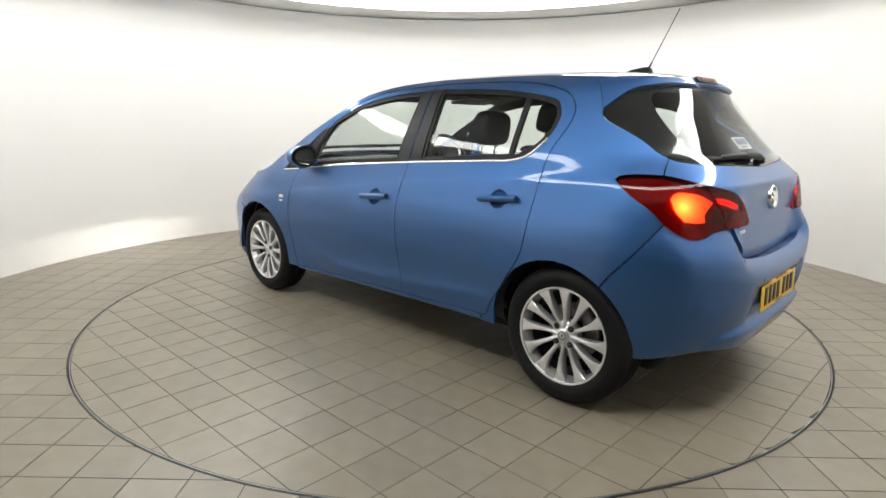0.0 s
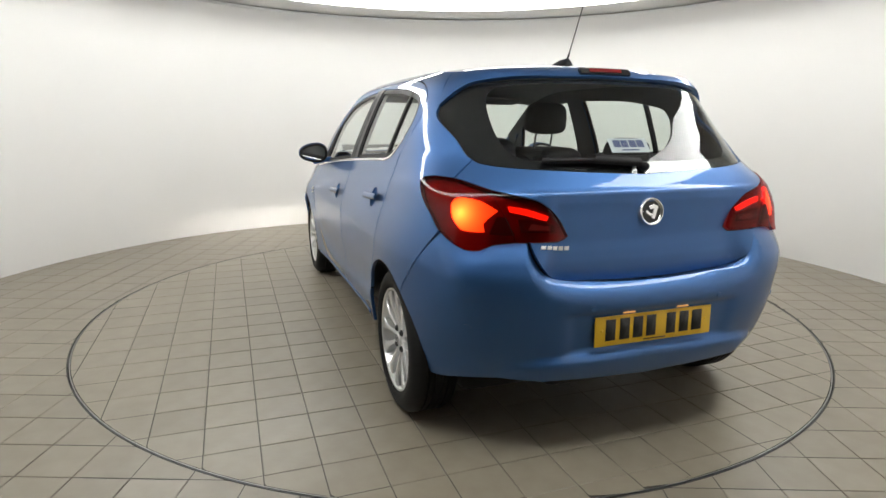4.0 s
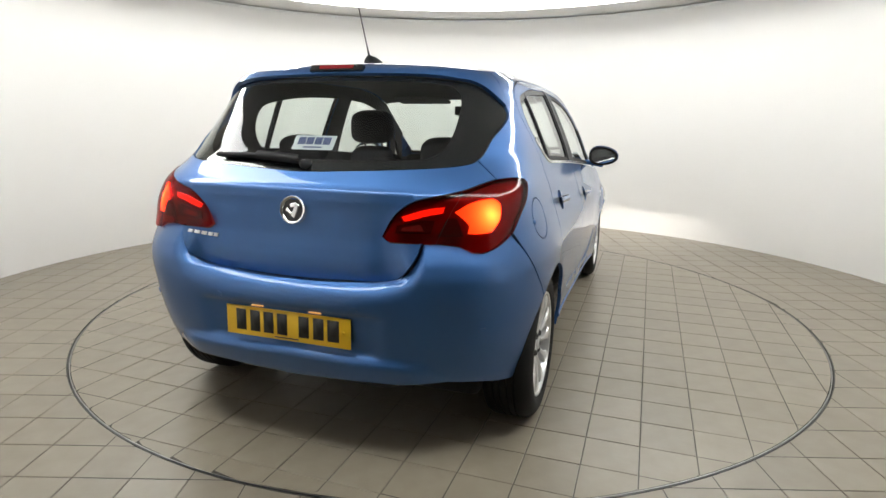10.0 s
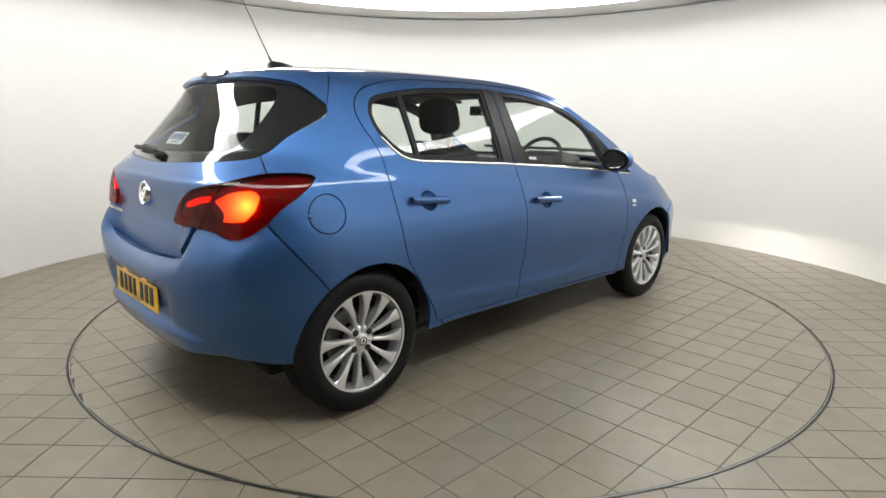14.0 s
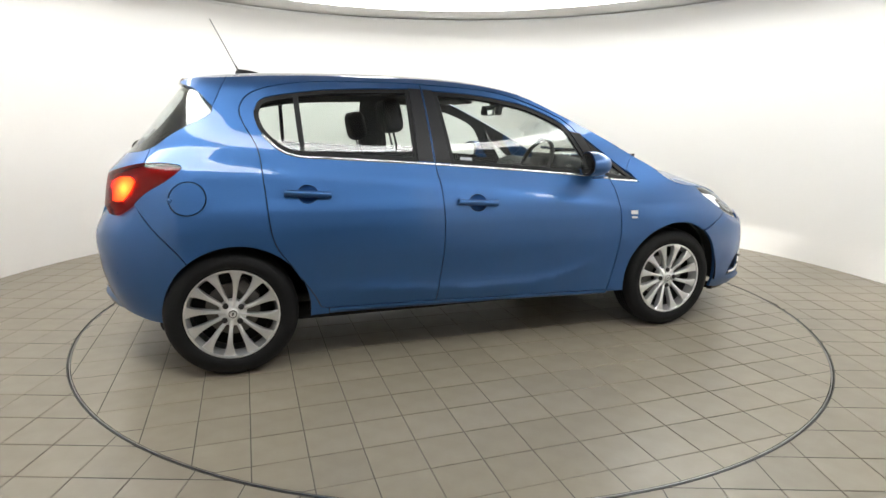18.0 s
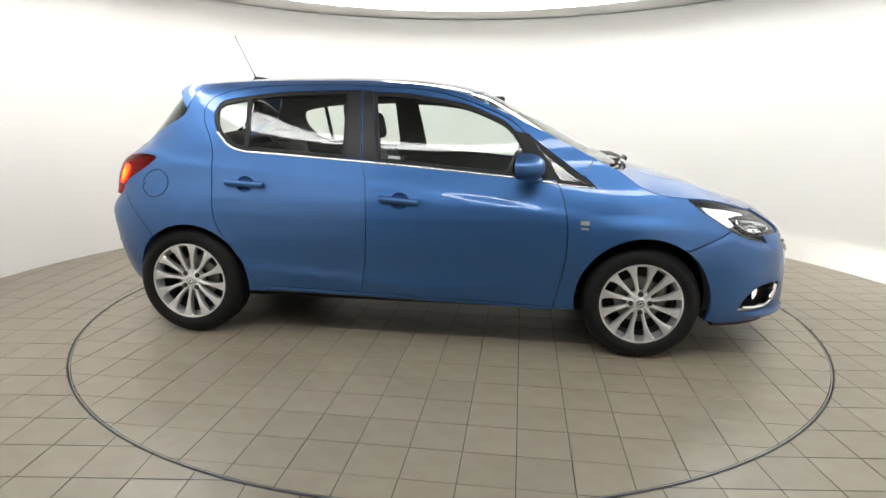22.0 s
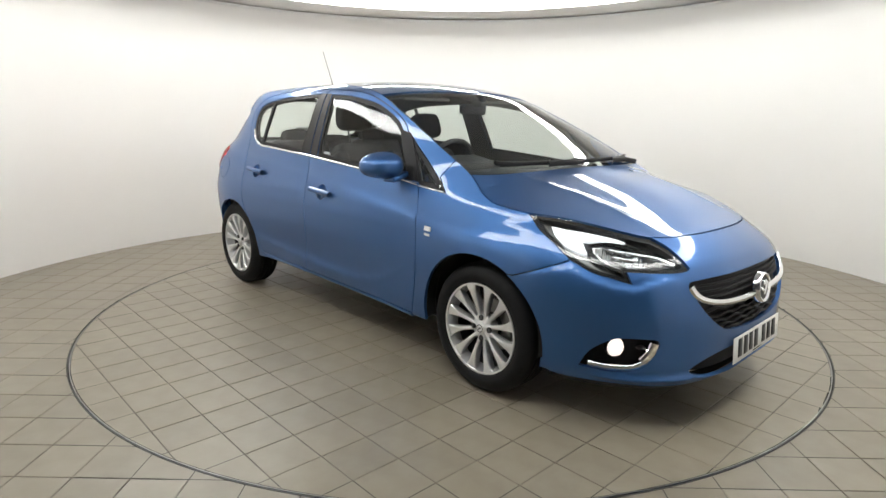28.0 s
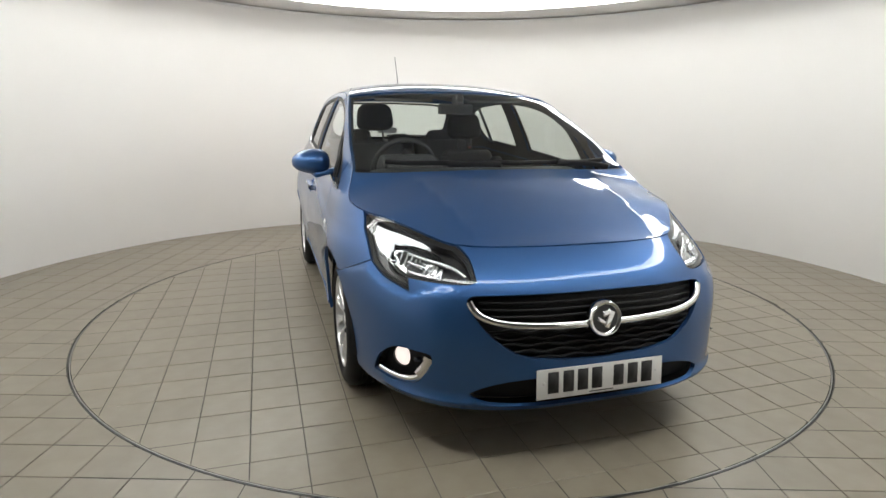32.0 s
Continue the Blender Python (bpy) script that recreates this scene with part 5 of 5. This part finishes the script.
# wipers
wl = [(end_u(y, z, -1), z) for y, z in ((0.40, 1.079), (0.30, 1.080), (0.20, 1.080), (0.10, 1.075), (0.012, 1.068))]
wiper = part("rear_wiper", flipped(ribbon(smooth(wl), 0.013, 0.012, off=0.008)), M["black"], gate, "black rear wiper")
part("wiper_arm", flipped(ribbon(smooth(wl[2:]), 0.026, 0.014, off=0.016)), M["black"], wiper)
part("wiper_pivot", turned(lathe([(0.0, 0.035), (0.014, 0.032), (0.018, 0.015), (0.020, 0.0)], 20), Matrix.Translation((-1.712, -0.01, 1.062)) @ FACE_R), M["black"], wiper)
for y0, y1 in ((-0.58, -0.02), (-0.05, 0.60)):
    line = [(1.185 - 0.10 * (y / 0.65) ** 2 - 0.010 * (1 if k in (0, 6) else 0), y) for k, y in enumerate(np.linspace(y0, y1, 7))]
    blade = part("wiper", ribbon(smooth(line), 0.014, 0.016, form=top, off=0.012), M["black"], screen, "black windscreen wiper")
    x, y = line[-1]
    arm_line = [(1.225 - 0.07 * (y1 / 0.65) ** 2, y1 - 0.02), (1.21 - 0.08 * ((y1 - 0.15) / 0.65) ** 2, y1 - 0.16), (1.195, (y0 + y1) / 2)]
    part("wiper_arm", ribbon(smooth(arm_line), 0.020, 0.022, form=top, off=0.020), M["black"], blade)
# sticker inside the rear screen
st = [(end_u(y, z, -1), z) for y, z in ((0.088, 1.119), (0.088, 1.170))]
sticker = part("sticker", whole(patch(loop(straight([(U_REAR, 1.119), st[0], st[1], (U_REAR, 1.170)])), off=-0.012, gap=0.0, flange=0.0)), M["sticker"], glass_r, "white sticker with a navy bar")
for y0, y1 in ((0.0025, 0.0345), (0.0375, 0.0695)):
    block = patch(loop(straight([(end_u(y0, 1.137, -1), 1.137), (end_u(y1, 1.137, -1), 1.137), (end_u(y1, 1.163, -1), 1.163), (end_u(y0, 1.163, -1), 1.163), (end_u(y0, 1.137, -1), 1.137)])), off=-0.0105, gap=0.0, flange=0.0)
    pair("sticker_bar", block, M["navy"], (sticker, sticker))
part("sticker_bar", whole(patch(loop(straight([(U_REAR, 1.125), (end_u(0.04, 1.125, -1), 1.125), (end_u(0.04, 1.130, -1), 1.130), (U_REAR, 1.130)])), off=-0.0105, gap=0.0, flange=0.0)), M["navy"], sticker)
part("window_sticker", patch(loop(straight([(-0.095, 1.028), (-0.030, 1.024), (-0.029, 1.038), (-0.094, 1.042)])), off=-0.0065, gap=0.0, flange=0.0, cell=0.03), M["sticker"], door_f[0], "small white window sticker")
# mud flap shields before the front wheels
pair("air_guide", turned(box(0.012, 0.20, 0.045, 0.003), pose(1.612, -0.68, 0.212, 0, -12, 8)), M["black"], (car, car))
part("air_dam", whole(patch(loop(smooth([(1.62, 0.222), (1.75, 0.226), (1.88, 0.216), (2.1, 0.205), (U_FRONT, 0.20)]), smooth([(U_FRONT, 0.160), (2.1, 0.162), (1.88, 0.168), (1.75, 0.165), (1.62, 0.175)])), off=-0.018, gap=0.0, flange=0.03)), M["black"], car, "black air dam under the front bumper")
# ------------------------------------------------------------ inside the car
def soft(sx, sy, sz, m, taper=0.0, lean=0.0):
    """A padded block: a rounded box, narrower at its top by taper."""
    bm = box(sx, sy, sz, min(sx, sy, sz) * 0.33, segments=4)
    for v in bm.verts:
        k = v.co.z / sz + 0.5
        v.co.y *= 1 - taper * k
        v.co.x += lean * k
    return turned(bm, m)


def pad(sx, sy, sz, m):
    """A well-rounded cushion."""
    bm = bmesh.new()
    bmesh.ops.create_uvsphere(bm, u_segments=28, v_segments=18, radius=1)
    for v in bm.verts:
        v.co = [0.5 * size * math.copysign(abs(c) ** 0.52, c) for size, c in zip((sx, sy, sz), v.co)]
        v.co.y *= 1 - 0.14 * (v.co.z / sz + 0.5)
    return turned(bm, m)


def front_seat(y, x, lift):
    s = part("front_seat", soft(0.50, 0.50, 0.16, pose(x + 0.30, y, 0.50 + lift, 0, -8, 0)), M["cloth"], car, "black cloth front seat")
    part("backrest", soft(0.15, 0.50, 0.58, pose(x + 0.08, y, 0.755 + lift, 0, -17, 0), 0.24), M["cloth"], s)
    for k in (-1, 1):
        part("side_bolster", soft(0.17, 0.09, 0.46, pose(x + 0.12, y + k * 0.21, 0.76 + lift, 0, -17, k * 10), 0.1), M["cloth"], s)
        part("restraint_post", turned(lathe([(0.006, 0.0), (0.006, 0.16)], 8), pose(x - 0.015, y + k * 0.055, 1.01 + lift, 0, -14, 0)), M["nut"], s)
    part("head_restraint", pad(0.115, 0.272, 0.185, pose(x - 0.055, y, 1.212 + lift, 0, -10, 0)), M["cloth"], s)


front_seat(-0.355, -0.32, 0.035)
front_seat(0.345, -0.385, -0.025)
bench = part("rear_bench", soft(0.50, 1.24, 0.16, pose(-0.70, 0, 0.52, 0, -8, 0)), M["cloth"], car, "black cloth rear bench")
for y, w in ((-0.36, 0.50), (0.36, 0.50), (0.0, 0.24)):
    part("backrest", soft(0.15, w, 0.56, pose(-1.03, y, 0.80, 0, -20, 0), 0.06), M["cloth"], bench)
for y in (-0.36, 0.36):
    part("head_restraint", pad(0.10, 0.25, 0.13, pose(-1.155, y, 1.085, 0, -14, 0)), M["cloth"], bench)
part("head_restraint", pad(0.10, 0.21, 0.10, pose(-1.15, 0, 1.055, 0, -14, 0)), M["cloth"], bench)
shelf = part("parcel_shelf", soft(0.46, 1.12, 0.03, pose(-1.40, 0, 1.035, 0, 2, 0)), M["trim"], car)
part("cabin_floor", box(2.6, 1.34, 0.05, 0.02, (-0.25, 0, 0.32)), M["trim"], car)
part("boot_wall", box(0.05, 1.2, 0.62, 0.02, (-1.66, 0, 0.68)), M["trim"], car)
part("bulkhead", box(0.04, 1.30, 0.62, 0.01, (1.13, 0, 0.60)), M["liner"], car)
dash = part("dashboard", soft(0.50, 1.34, 0.26, pose(0.90, 0, 0.83, 0, 8, 0), 0.06, 0.06), M["dash"], car, "black dashboard with a cowl over the dials")
part("dial_cowl", soft(0.22, 0.36, 0.10, pose(0.70, -0.36, 0.975, 0, 10, 0), 0.12), M["dash"], dash)
part("centre_console", soft(0.30, 0.26, 0.34, pose(0.66, 0, 0.70, 0, -14, 0), 0.08), M["dash"], dash)
wheel_turn = pose(0.545, -0.36, 0.955, 0, -66, 0)
ring_bm = bmesh.new()
rows = []
for i in range(40):
    a = 2 * math.pi * i / 40
    rows.append([ring_bm.verts.new(((0.178 + 0.014 * math.cos(b)) * math.cos(a), (0.178 + 0.014 * math.cos(b)) * math.sin(a), 0.014 * math.sin(b))) for b in (k * math.pi / 4 for k in range(8))])
for i in range(40):
    for k in range(8):
        ring_bm.faces.new((rows[i][k], rows[(i + 1) % 40][k], rows[(i + 1) % 40][(k + 1) % 8], rows[i][(k + 1) % 8]))
steering = part("steering_wheel", turned(ring_bm, wheel_turn), M["dash"], car, "black steering wheel")
part("airbag_cover", turned(box(0.13, 0.16, 0.05, 0.02, (0, 0, -0.01)), wheel_turn), M["dash"], steering)
for a in (90, 270, 180):
    part("spoke", turned(box(0.14, 0.035, 0.016, 0.006, (0.11, 0, -0.004)), wheel_turn @ pose(0, 0, 0, 0, 0, a)), M["dash"], steering)
part("column", turned(box(0.07, 0.07, 0.24, 0.02, (0, 0, -0.14)), wheel_turn), M["dash"], steering)
mirror = part("rear_view_mirror", soft(0.035, 0.225, 0.062, pose(0.40, 0.0, 1.295, 0, 8, 8)), M["dash"], car, "black rear-view mirror")
part("mirror_glass", box(0.002, 0.205, 0.05, 0.0005, (0.3795, -0.002, 1.293)), M["mirror"], mirror)
part("mirror_stem", soft(0.10, 0.05, 0.07, pose(0.44, 0, 1.345)), M["dash"], mirror)
for y in (-0.33, 0.33):
    part("sun_visor", soft(0.14, 0.36, 0.018, pose(0.24, y * 0.9, 1.362, 0, 12, 0)), M["headliner"], car)


# ------------------------------------------------------------ what moves
def motions():
    """The turntable turns at an even pace and carries the car."""
    disc_rows, car_rows = [], []
    for i in range(65):
        t = CLIP * i / 64
        turn = Matrix.Rotation(radians(START + RATE * t), 4, "Z")
        disc_rows.append((t, turn))
        car_rows.append((t, turn @ Matrix.Translation((CAR_X, CAR_Y, 0.0))))
    walk(tt, disc_rows)
    walk(car, car_rows)


motions()
